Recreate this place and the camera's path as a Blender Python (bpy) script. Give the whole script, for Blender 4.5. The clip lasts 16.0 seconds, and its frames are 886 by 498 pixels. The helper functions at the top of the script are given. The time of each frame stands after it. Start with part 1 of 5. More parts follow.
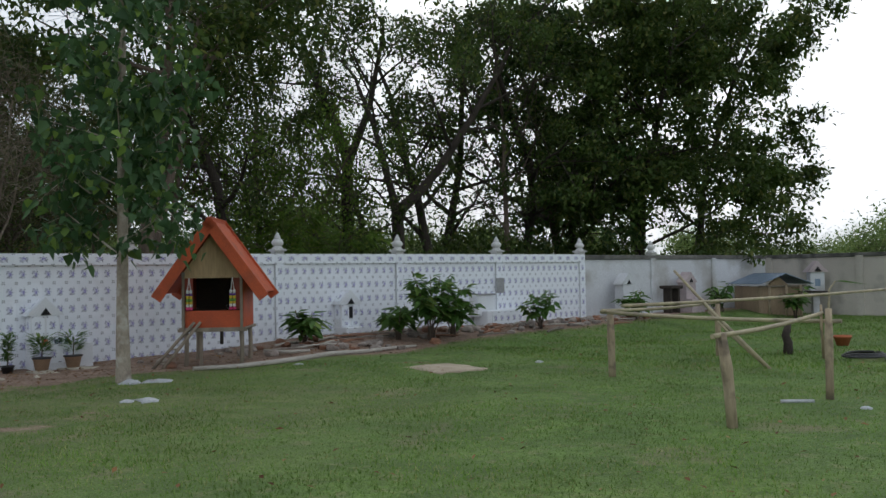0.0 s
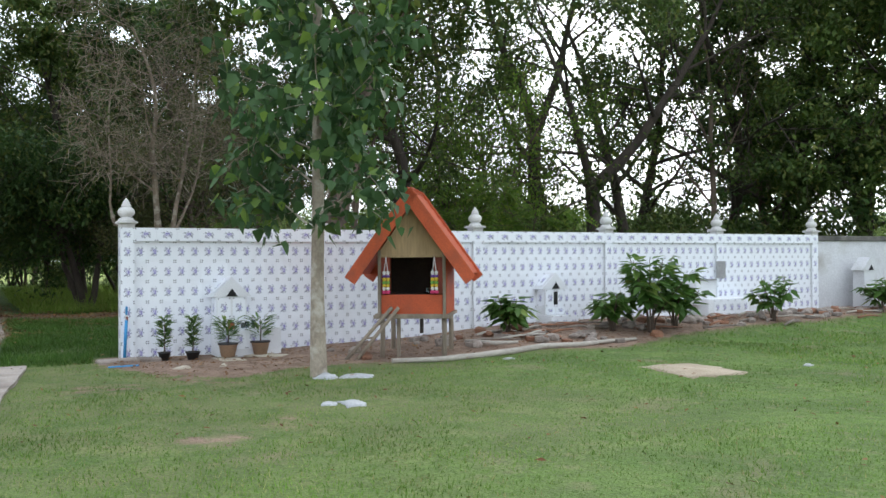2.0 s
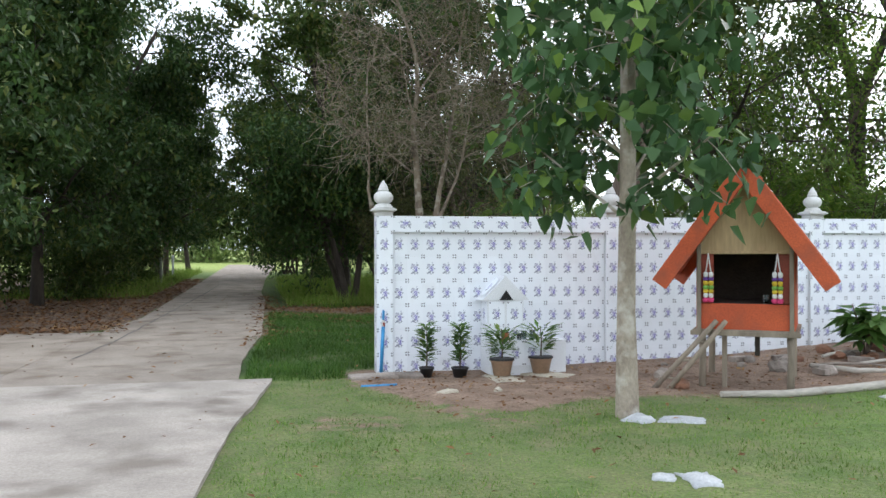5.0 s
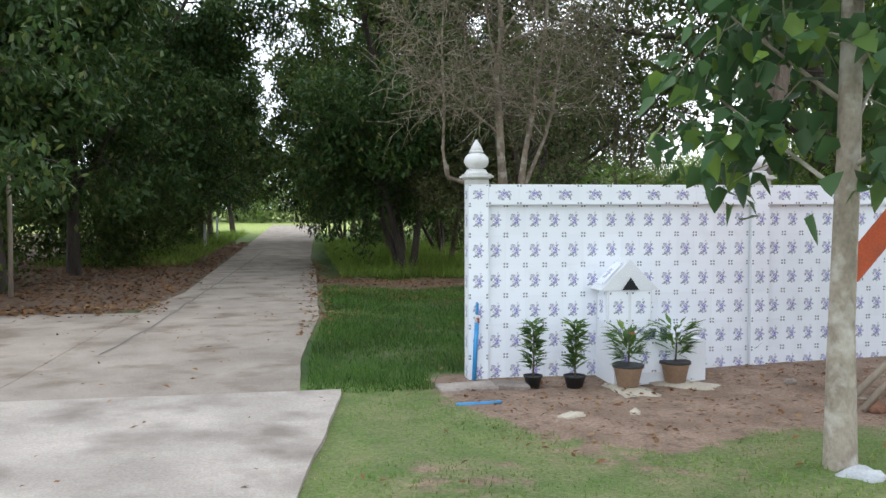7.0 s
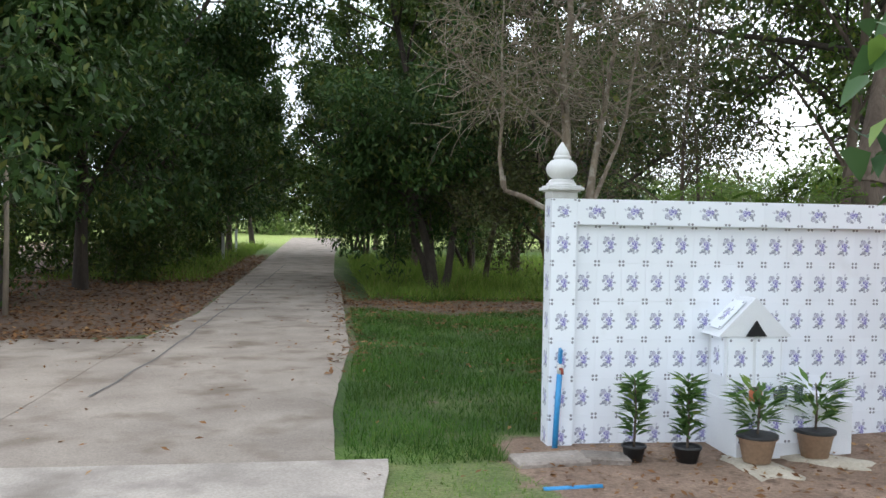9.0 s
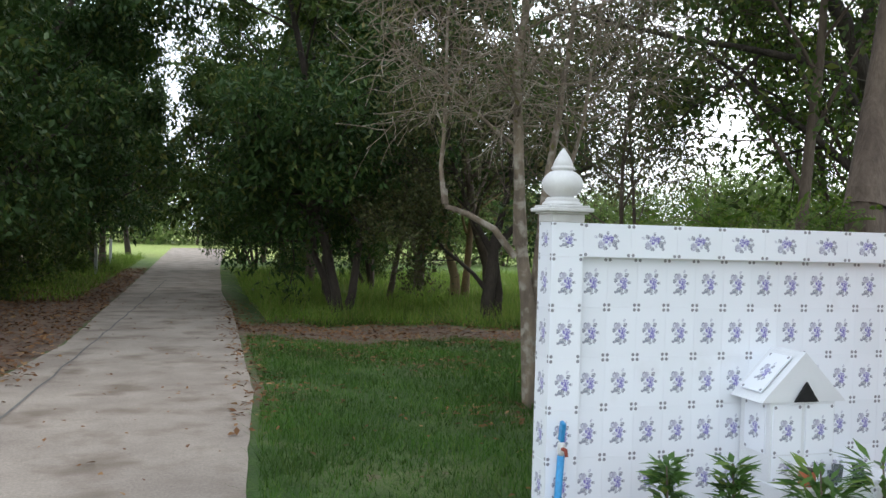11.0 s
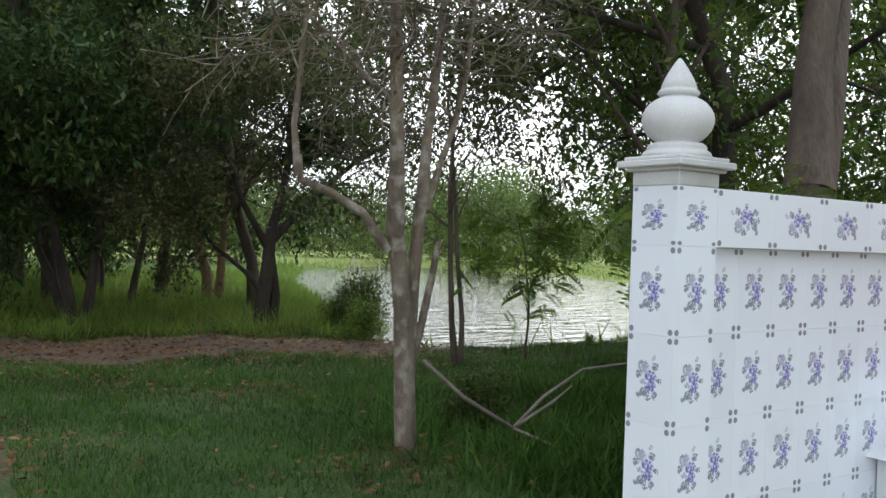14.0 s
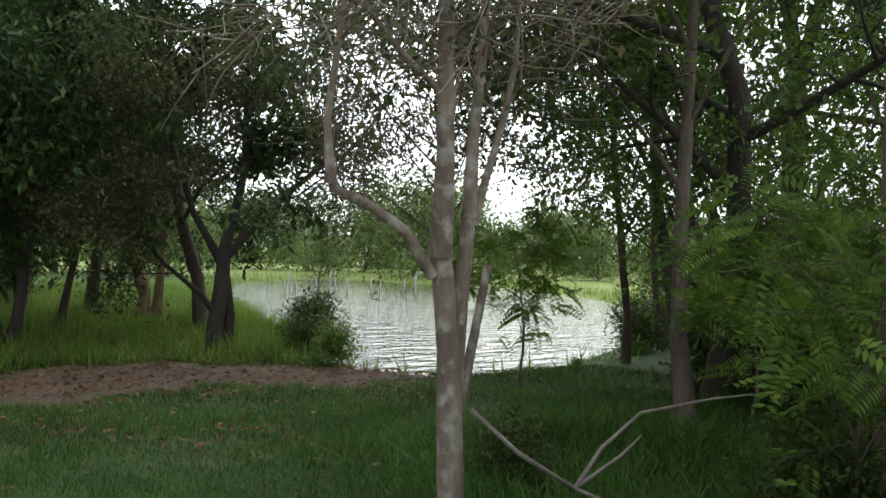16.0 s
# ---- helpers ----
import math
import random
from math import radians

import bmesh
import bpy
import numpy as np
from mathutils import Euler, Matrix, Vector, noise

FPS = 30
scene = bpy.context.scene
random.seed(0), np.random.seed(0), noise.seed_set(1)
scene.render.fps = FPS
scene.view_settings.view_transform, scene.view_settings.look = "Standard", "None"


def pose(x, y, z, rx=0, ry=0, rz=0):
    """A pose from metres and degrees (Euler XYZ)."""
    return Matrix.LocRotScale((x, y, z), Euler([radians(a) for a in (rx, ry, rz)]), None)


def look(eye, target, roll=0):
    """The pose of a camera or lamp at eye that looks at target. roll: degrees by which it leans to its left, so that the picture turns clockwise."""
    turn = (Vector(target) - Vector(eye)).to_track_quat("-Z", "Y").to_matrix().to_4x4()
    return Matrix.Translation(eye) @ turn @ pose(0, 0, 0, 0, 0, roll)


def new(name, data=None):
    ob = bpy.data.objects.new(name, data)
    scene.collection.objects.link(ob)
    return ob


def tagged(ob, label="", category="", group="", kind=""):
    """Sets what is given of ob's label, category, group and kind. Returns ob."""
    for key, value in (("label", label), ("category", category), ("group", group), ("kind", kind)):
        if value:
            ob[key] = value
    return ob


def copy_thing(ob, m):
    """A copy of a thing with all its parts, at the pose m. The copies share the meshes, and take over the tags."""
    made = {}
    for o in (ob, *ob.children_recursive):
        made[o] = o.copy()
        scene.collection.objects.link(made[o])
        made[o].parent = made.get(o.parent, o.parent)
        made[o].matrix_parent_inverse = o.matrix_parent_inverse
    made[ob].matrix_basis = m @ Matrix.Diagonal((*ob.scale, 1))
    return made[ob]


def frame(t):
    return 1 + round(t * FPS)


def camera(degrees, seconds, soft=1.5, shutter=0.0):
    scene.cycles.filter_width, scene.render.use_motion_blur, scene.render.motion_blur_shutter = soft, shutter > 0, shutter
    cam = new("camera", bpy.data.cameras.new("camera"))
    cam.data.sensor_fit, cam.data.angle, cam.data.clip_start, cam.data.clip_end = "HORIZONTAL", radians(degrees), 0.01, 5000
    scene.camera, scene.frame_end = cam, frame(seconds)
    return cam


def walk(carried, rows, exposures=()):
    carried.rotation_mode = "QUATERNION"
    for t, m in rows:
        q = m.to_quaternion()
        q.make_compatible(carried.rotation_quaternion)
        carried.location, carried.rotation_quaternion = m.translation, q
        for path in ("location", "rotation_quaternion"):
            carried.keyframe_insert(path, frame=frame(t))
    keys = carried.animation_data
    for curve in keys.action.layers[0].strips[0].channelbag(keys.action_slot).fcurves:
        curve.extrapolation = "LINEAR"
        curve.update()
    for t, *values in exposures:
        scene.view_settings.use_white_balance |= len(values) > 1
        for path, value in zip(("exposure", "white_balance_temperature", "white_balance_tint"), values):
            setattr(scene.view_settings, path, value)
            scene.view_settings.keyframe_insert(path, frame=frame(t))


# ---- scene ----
cam = camera(52.9, 16.0)
PATH = [
    (0, (-2.879, -16.008, 1.44), (-1.615, -14.458, 1.498), -1.0),
    (0.5, (-2.677, -15.445, 1.4), (-1.464, -13.856, 1.453), -0.7),
    (1, (-2.605, -14.841, 1.407), (-1.455, -13.204, 1.436), 0.6),
    (1.5, (-2.53, -14.35, 1.434), (-1.406, -12.696, 1.441), 0.2),
    (2, (-2.406, -13.667, 1.43), (-1.433, -11.92, 1.452), -0.4),
    (2.5, (-2.312, -13.218, 1.469), (-1.405, -11.435, 1.496), -0.6),
    (3, (-2.238, -12.727, 1.482), (-1.437, -10.894, 1.514), -0.7),
    (3.5, (-2.118, -12.185, 1.491), (-1.439, -10.304, 1.525), -0.1),
    (4, (-1.994, -11.619, 1.515), (-1.358, -9.723, 1.537), -0.8),
    (4.5, (-1.844, -11.151, 1.506), (-1.307, -9.225, 1.525), -0.4),
    (4.7, (-1.822, -11.038, 1.5), (-1.333, -9.099, 1.513), -0.4),
    (6.8, (-1.98, -8.768, 1.691), (-1.615, -6.804, 1.594), 0.4),
    (7, (-1.986, -8.557, 1.693), (-1.632, -6.591, 1.6), -0.1),
    (7.5, (-2.036, -8.076, 1.689), (-1.766, -6.097, 1.591), 0.6),
    (8, (-2.044, -7.618, 1.684), (-1.796, -5.635, 1.603), 0.9),
    (8.2, (-2.07, -7.432, 1.683), (-1.816, -5.45, 1.606), 0.9),
    (10.3, (-2.132, -5.479, 1.797), (-1.703, -3.526, 1.762), 1.4),
    (10.5, (-2.16, -5.294, 1.788), (-1.714, -3.345, 1.754), 1.5),
    (11, (-2.272, -4.828, 1.825), (-1.705, -2.911, 1.794), 1.6),
    (11.5, (-2.304, -4.309, 1.791), (-1.655, -2.417, 1.778), 2.1),
    (12, (-2.375, -3.82, 1.766), (-1.686, -1.943, 1.754), 2.3),
    (12.5, (-2.43, -3.324, 1.762), (-1.621, -1.495, 1.727), 1.5),
    (13, (-2.45, -2.862, 1.725), (-1.507, -1.098, 1.691), 1.4),
    (13.5, (-2.456, -2.395, 1.706), (-1.405, -0.694, 1.679), 2.1),
    (14, (-2.48, -2.007, 1.714), (-1.342, -0.362, 1.694), 1.9),
    (14.5, (-2.375, -1.567, 1.661), (-1.217, 0.064, 1.668), 2.2),
    (15, (-2.303, -1.179, 1.635), (-1.115, 0.43, 1.648), 2.3),
    (15.5, (-2.399, -0.805, 1.732), (-1.152, 0.759, 1.741), 2.5),
    (16, (-2.449, -0.458, 1.763), (-1.172, 1.082, 1.774), 2.0),
]
walk(cam, [(t, look(eye, target, roll)) for t, eye, target, roll in PATH],
     [(0.0, -0.88), (0.5, -0.82), (1.0, -0.35), (1.5, 0.08), (2.0, 0.22), (4.5, 0.42), (8.0, 0.52), (11.0, 0.35), (12.5, 0.3), (14.5, 0.1), (16.0, 0.15)])

# ---- world, sun, exposure ----
SUN_EL, SUN_AZ = 32.0, 48.0
world = bpy.data.worlds.new("overcast_sky")
scene.world = world
world.use_nodes = True
wn = world.node_tree.nodes
wl = world.node_tree.links
sky = wn.new("ShaderNodeTexSky")
sky.sky_type = 'NISHITA'
sky.sun_disc = False
sky.sun_elevation = radians(SUN_EL)
sky.sun_rotation = radians(SUN_AZ)
sky.dust_density = 4.0
hsv = wn.new("ShaderNodeHueSaturation")
hsv.inputs["Saturation"].default_value = 0.25
hsv.inputs["Value"].default_value = 1.0
wl.new(sky.outputs[0], hsv.inputs["Color"])
cloud = wn.new("ShaderNodeMix")
cloud.data_type = 'RGBA'
cloud.inputs[0].default_value = 0.62
cloud.inputs[7].default_value = (11.6, 12.9, 14.6, 1)
wl.new(hsv.outputs[0], cloud.inputs[6])
wl.new(cloud.outputs[2], wn["Background"].inputs[0])
wn["Background"].inputs[1].default_value = 0.15
sun_data = bpy.data.lights.new("sun", 'SUN')
sun_data.energy = 0.5
sun_data.angle = radians(20)
sun_data.color = (1.0, 0.97, 0.93)
sun = new("sun", sun_data)
sun.matrix_world = look((0, 0, 30), (30 * math.sin(radians(SUN_AZ)) * -1 * math.cos(radians(SUN_EL)),
                                     -30 * math.cos(radians(SUN_AZ)) * math.cos(radians(SUN_EL)),
                                     30 - 30 * math.sin(radians(SUN_EL))))


# ---- materials ----
def nodes_of(name):
    m = bpy.data.materials.new(name)
    m.use_nodes = True
    return m, m.node_tree.nodes, m.node_tree.links, m.node_tree.nodes["Principled BSDF"]


def ramp_mix(nd, lk, fac, a, b):
    mx = nd.new("ShaderNodeMix")
    mx.data_type = 'RGBA'
    if isinstance(fac, float):
        mx.inputs[0].default_value = fac
    else:
        lk.new(fac, mx.inputs[0])
    for sock, v in ((mx.inputs[6], a), (mx.inputs[7], b)):
        if isinstance(v, tuple):
            sock.default_value = (*v, 1)
        else:
            lk.new(v, sock)
    return mx.outputs[2]


def noise_of(nd, lk, scale, detail=4.0, vec=None, lo=0.35, hi=0.65):
    n = nd.new("ShaderNodeTexNoise")
    n.inputs["Scale"].default_value = scale
    n.inputs["Detail"].default_value = detail
    if vec is not None:
        lk.new(vec, n.inputs["Vector"])
    r = nd.new("ShaderNodeMapRange")
    r.inputs[1].default_value, r.inputs[2].default_value = lo, hi
    lk.new(n.outputs[0], r.inputs[0])
    return r.outputs[0]


def calc(nd, lk, op, a, b=None, c=None):
    m = nd.new("ShaderNodeMath")
    m.operation = op
    for i, v in enumerate((a, b, c)):
        if v is None:
            continue
        if isinstance(v, (int, float)):
            m.inputs[i].default_value = v
        else:
            lk.new(v, m.inputs[i])
    return m.outputs[0]


def surf(name, a, b, scale=3.0, fine=40.0, rough=0.8, bump=0.3, stain=None, stain_scale=1.2, metal=0.0, stretch=None, vary=0.0):
    """Two colours at a coarse scale, grain at a fine one, stains of a third colour."""
    m, nd, lk, bs = nodes_of(name)
    tc = nd.new("ShaderNodeTexCoord")
    vec = tc.outputs["Object"]
    if stretch:
        mp = nd.new("ShaderNodeMapping")
        mp.inputs["Scale"].default_value = stretch
        lk.new(vec, mp.inputs[0])
        vec = mp.outputs[0]
    col = ramp_mix(nd, lk, noise_of(nd, lk, scale, 5.0, vec), a, b)
    grain = noise_of(nd, lk, fine, 3.0, vec, 0.2, 0.8)
    dark = ramp_mix(nd, lk, grain, (0.72, 0.72, 0.72), (1.12, 1.12, 1.12))
    mul = nd.new("ShaderNodeMix")
    mul.data_type, mul.blend_type = 'RGBA', 'MULTIPLY'
    mul.inputs[0].default_value = 1.0
    lk.new(col, mul.inputs[6])
    lk.new(dark, mul.inputs[7])
    col = mul.outputs[2]
    if stain:
        col = ramp_mix(nd, lk, noise_of(nd, lk, stain_scale, 6.0, tc.outputs["Object"], 0.50, 0.68), col, stain)
    if vary:
        oi = nd.new("ShaderNodeObjectInfo")
        hs = nd.new("ShaderNodeHueSaturation")
        lk.new(calc(nd, lk, 'MULTIPLY_ADD', oi.outputs["Random"], vary, 1 - vary / 2), hs.inputs["Value"])
        lk.new(col, hs.inputs["Color"])
        col = hs.outputs[0]
    lk.new(col, bs.inputs["Base Color"])
    bs.inputs["Roughness"].default_value = rough
    bs.inputs["Metallic"].default_value = metal
    bp = nd.new("ShaderNodeBump")
    bp.inputs["Strength"].default_value = bump
    bp.inputs["Distance"].default_value = 0.02
    lk.new(grain, bp.inputs["Height"])
    lk.new(bp.outputs[0], bs.inputs["Normal"])
    return m


def leaf_mat(name, a, b, c, through_light=0.35, rough=0.5):
    """Leaves: two greens and a rarer third, varied leaf by leaf, a little light coming through."""
    m, nd, lk, bs = nodes_of(name)
    geo = nd.new("ShaderNodeNewGeometry")
    rp = nd.new("ShaderNodeValToRGB")
    e = rp.color_ramp.elements
    e[0].color, e[1].color = (*a, 1), (*b, 1)
    e[1].position = 0.8
    e2 = e.new(1.0)
    e2.color = (*c, 1)
    lk.new(geo.outputs["Random Per Island"], rp.inputs[0])
    tc = nd.new("ShaderNodeTexCoord")
    big = noise_of(nd, lk, 0.7, 3.0, tc.outputs["Object"], 0.3, 0.7)
    col = nd.new("ShaderNodeHueSaturation")
    lk.new(calc(nd, lk, 'MULTIPLY_ADD', big, 0.7, 0.65), col.inputs["Value"])
    lk.new(rp.outputs[0], col.inputs["Color"])
    lk.new(col.outputs[0], bs.inputs["Base Color"])
    bs.inputs["Roughness"].default_value = rough
    bs.inputs["Specular IOR Level"].default_value = 0.22
    tr = nd.new("ShaderNodeBsdfTranslucent")
    lk.new(col.outputs[0], tr.inputs[0])
    mx = nd.new("ShaderNodeMixShader")
    mx.inputs[0].default_value = through_light
    lk.new(bs.outputs[0], mx.inputs[1])
    lk.new(tr.outputs[0], mx.inputs[2])
    lk.new(mx.outputs[0], nd["Material Output"].inputs[0])
    return m


M_BARK = surf("bark_grey_brown", (0.16, 0.12, 0.09), (0.09, 0.065, 0.05), 4, 30, 0.95, 0.8, stretch=(1, 1, 0.3))
M_BARK_DARK = surf("bark_dark", (0.07, 0.055, 0.042), (0.04, 0.03, 0.024), 4, 30, 0.95, 0.8, stretch=(1, 1, 0.3))
M_BARK_PALE = surf("bark_pale_lichen", (0.27, 0.21, 0.15), (0.15, 0.115, 0.085), 5, 26, 0.95, 0.9, stain=(0.36, 0.32, 0.26), stain_scale=9, stretch=(1, 1, 0.35))
M_BARK_TAN = surf("bark_tan", (0.34, 0.24, 0.13), (0.22, 0.15, 0.08), 4, 30, 0.95, 0.7, stretch=(1, 1, 0.3))
M_BARK_YOUNG = surf("bark_young_pale", (0.40, 0.34, 0.27), (0.27, 0.22, 0.17), 6, 40, 0.9, 0.5, stain=(0.52, 0.48, 0.42), stain_scale=6, stretch=(1, 1, 0.6))
M_TWIG = surf("dry_twig", (0.30, 0.25, 0.21), (0.20, 0.165, 0.14), 6, 40, 0.95, 0.4)
M_LEAF_DARK = leaf_mat("leaves_dark_mango", (0.030, 0.064, 0.020), (0.056, 0.105, 0.026), (0.14, 0.16, 0.04))
M_LEAF_MID = leaf_mat("leaves_mid_green", (0.046, 0.082, 0.020), (0.082, 0.128, 0.028), (0.18, 0.19, 0.05))
M_LEAF_OLIVE = leaf_mat("leaves_olive", (0.07, 0.085, 0.03), (0.11, 0.12, 0.045), (0.17, 0.14, 0.06))
M_LEAF_BODHI = leaf_mat("leaves_heart_shaped", (0.045, 0.10, 0.040), (0.085, 0.16, 0.06), (0.19, 0.29, 0.055), 0.3, 0.42)
M_LEAF_FERNY = leaf_mat("leaves_feathery", (0.09, 0.17, 0.028), (0.16, 0.26, 0.042), (0.28, 0.34, 0.06), 0.55)
M_LEAF_SHRUB = leaf_mat("leaves_broad_shrub", (0.065, 0.145, 0.034), (0.125, 0.235, 0.055), (0.26, 0.34, 0.08), 0.4, 0.45)
M_LEAF_FAR = leaf_mat("leaves_far_bushes", (0.12, 0.18, 0.06), (0.19, 0.26, 0.08), (0.28, 0.33, 0.12), 0.45)
M_LEAF_DRY = leaf_mat("fallen_leaves", (0.11, 0.05, 0.022), (0.22, 0.11, 0.046), (0.34, 0.21, 0.10), 0.1, 0.8)
M_GRASS = leaf_mat("grass_blades", (0.095, 0.185, 0.027), (0.155, 0.265, 0.046), (0.34, 0.31, 0.14), 0.5, 0.7)
# Lush grass, its green darkened to stand in for tree shade.
M_GRASS_LUSH_SHADED = leaf_mat("grass_blades_lush_shaded", (0.036, 0.092, 0.013), (0.068, 0.148, 0.020), (0.13, 0.19, 0.04), 0.35, 0.7)
# Sunlight on the tall grass is put into this brighter green.
M_GRASS_TALL_LIT = leaf_mat("tall_grass_painted_sunlit", (0.12, 0.205, 0.032), (0.19, 0.29, 0.047), (0.30, 0.30, 0.10), 0.5, 0.7)
M_CONCRETE = surf("path_concrete", (0.37, 0.312, 0.258), (0.265, 0.22, 0.182), 1.1, 55, 0.92, 0.35, stain=(0.17, 0.132, 0.10), stain_scale=1.5)
M_CONCRETE_PALE = surf("apron_concrete", (0.52, 0.455, 0.40), (0.34, 0.295, 0.255), 0.9, 55, 0.92, 0.35, stain=(0.22, 0.185, 0.155), stain_scale=1.3)
M_JOINT = surf("joint_filler", (0.10, 0.09, 0.085), (0.16, 0.15, 0.14), 6, 40, 0.95, 0.2)
M_RENDER = surf("wall_render_pale", (0.72, 0.73, 0.75), (0.63, 0.64, 0.66), 0.8, 50, 0.9, 0.15, stain=(0.38, 0.36, 0.33), stain_scale=0.9)
M_RENDER_TAN = surf("wall_render_weathered", (0.62, 0.57, 0.50), (0.52, 0.48, 0.42), 0.8, 50, 0.9, 0.2, stain=(0.24, 0.22, 0.19), stain_scale=0.9)
M_COPING = surf("coping_mossy_concrete", (0.22, 0.21, 0.19), (0.11, 0.105, 0.095), 1.6, 40, 0.95, 0.3, stain=(0.05, 0.05, 0.045), stain_scale=2.2)
M_FINIAL = surf("finial_painted_cement", (0.72, 0.715, 0.70), (0.63, 0.625, 0.61), 3, 300, 0.7, 0.08, stain=(0.50, 0.49, 0.47), stain_scale=4, vary=0.08)
M_GROUT = surf("glazed_white", (0.86, 0.88, 0.90), (0.80, 0.82, 0.85), 3, 400, 0.4, 0.03)
M_ORANGE = surf("orange_paint", (0.60, 0.105, 0.030), (0.50, 0.085, 0.026), 2.5, 50, 0.6, 0.15, stain=(0.36, 0.075, 0.03), stain_scale=3)
M_ORANGE_DARK = surf("red_brown_paint", (0.30, 0.055, 0.03), (0.22, 0.045, 0.025), 2.5, 50, 0.7, 0.15)
M_PLY = surf("bare_plywood", (0.50, 0.36, 0.20), (0.40, 0.28, 0.15), 2, 30, 0.8, 0.2, stretch=(1, 1, 0.15))
M_WOOD_GREY = surf("weathered_wood", (0.34, 0.28, 0.21), (0.22, 0.18, 0.14), 3, 30, 0.9, 0.4, stretch=(1, 1, 0.2))
M_WOOD_DARK = surf("dark_wood", (0.06, 0.045, 0.035), (0.035, 0.028, 0.022), 3, 30, 0.9, 0.4)
M_POST = surf("rough_post_wood", (0.48, 0.38, 0.26), (0.34, 0.26, 0.17), 5, 30, 0.95, 0.7, stain=(0.14, 0.11, 0.08), stain_scale=5, stretch=(1, 1, 0.25))
M_BAMBOO = surf("dry_bamboo", (0.50, 0.42, 0.26), (0.36, 0.30, 0.20), 3, 40, 0.6, 0.2, stain=(0.24, 0.20, 0.14), stain_scale=4)
M_LOG = surf("bleached_log", (0.52, 0.48, 0.42), (0.38, 0.34, 0.29), 3, 30, 0.9, 0.5, stretch=(0.3, 1, 1))
M_SOIL = surf("rubble_soil", (0.24, 0.145, 0.095), (0.17, 0.10, 0.065), 3, 40, 0.97, 0.6)
M_STONE = surf("rubble_stone", (0.36, 0.31, 0.27), (0.24, 0.20, 0.17), 4, 40, 0.95, 0.5, vary=0.5)
M_BRICK = surf("broken_brick", (0.30, 0.145, 0.085), (0.22, 0.11, 0.07), 5, 45, 0.95, 0.5, vary=0.4)
M_PAPER = surf("crumpled_litter", (0.56, 0.57, 0.58), (0.42, 0.43, 0.45), 8, 50, 0.7, 0.2)
M_SAND = surf("sand_heap", (0.56, 0.47, 0.35), (0.46, 0.37, 0.27), 3, 70, 0.97, 0.4)
M_BLUE = surf("blue_plastic_pipe", (0.035, 0.30, 0.62), (0.03, 0.24, 0.52), 3, 40, 0.4, 0.05)
M_POT_TAN = surf("tan_plastic_pot", (0.44, 0.30, 0.20), (0.36, 0.24, 0.16), 4, 40, 0.7, 0.1)
M_POT_BLACK = surf("black_plastic_pot", (0.025, 0.025, 0.027), (0.018, 0.018, 0.018), 4, 40, 0.5, 0.1)
M_TERRACOTTA = surf("terracotta", (0.55, 0.16, 0.07), (0.45, 0.13, 0.06), 4, 40, 0.8, 0.1)
M_CARD = surf("pale_sacking", (0.58, 0.52, 0.42), (0.48, 0.42, 0.33), 5, 50, 0.9, 0.3)
M_SHEET = surf("blue_grey_sheet_metal", (0.26, 0.34, 0.44), (0.20, 0.27, 0.36), 2, 30, 0.45, 0.1, metal=0.3)
M_SHED = surf("shed_board_tan", (0.40, 0.29, 0.19), (0.30, 0.22, 0.15), 2, 30, 0.9, 0.3, stretch=(1, 1, 0.2))
M_PINK = surf("pink_painted_cement", (0.56, 0.46, 0.46), (0.46, 0.38, 0.38), 3, 40, 0.85, 0.2)
M_BLACK = surf("black_opening", (0.012, 0.012, 0.012), (0.02, 0.02, 0.02), 3, 30, 0.95, 0.1)
M_GREY = surf("grey_plaque", (0.36, 0.36, 0.36), (0.30, 0.30, 0.30), 5, 60, 0.8, 0.2)
M_WHITE = surf("white_petals", (0.80, 0.80, 0.78), (0.70, 0.70, 0.68), 6, 60, 0.8, 0.2)
M_PINKP = surf("magenta_petals", (0.70, 0.06, 0.20), (0.60, 0.05, 0.16), 6, 60, 0.8, 0.2)
M_YELLOW = surf("yellow_petals", (0.75, 0.52, 0.05), (0.68, 0.44, 0.04), 6, 60, 0.8, 0.2)
M_GREENP = surf("green_petals", (0.20, 0.42, 0.08), (0.15, 0.34, 0.07), 6, 60, 0.8, 0.2)
M_PURPLE = surf("purple_petals", (0.18, 0.08, 0.36), (0.14, 0.06, 0.30), 6, 60, 0.8, 0.2)


def glass_mat():
    m, nd, lk, bs = nodes_of("clear_jar_glass")
    bs.inputs["Base Color"].default_value = (0.75, 0.88, 0.88, 1)
    bs.inputs["Roughness"].default_value = 0.08
    bs.inputs["Transmission Weight"].default_value = 0.9
    return m


M_GLASS = glass_mat()


def water_mat():
    m, nd, lk, bs = nodes_of("pond_water")
    bs.inputs["Base Color"].default_value = (0.06, 0.075, 0.05, 1)
    bs.inputs["Roughness"].default_value = 0.03
    bs.inputs["IOR"].default_value = 1.33
    tc = nd.new("ShaderNodeTexCoord")
    mp = nd.new("ShaderNodeMapping")
    mp.inputs["Rotation"].default_value = (0, 0, radians(40))
    mp.inputs["Scale"].default_value = (1.0, 2.6, 1.0)
    lk.new(tc.outputs["Object"], mp.inputs[0])
    n = noise_of(nd, lk, 1.1, 3.0, mp.outputs[0], 0.2, 0.8)
    bp = nd.new("ShaderNodeBump")
    bp.inputs["Strength"].default_value = 1.0
    bp.inputs["Distance"].default_value = 0.08
    lk.new(n, bp.inputs["Height"])
    lk.new(bp.outputs[0], bs.inputs["Normal"])
    return m


M_WATER = water_mat()


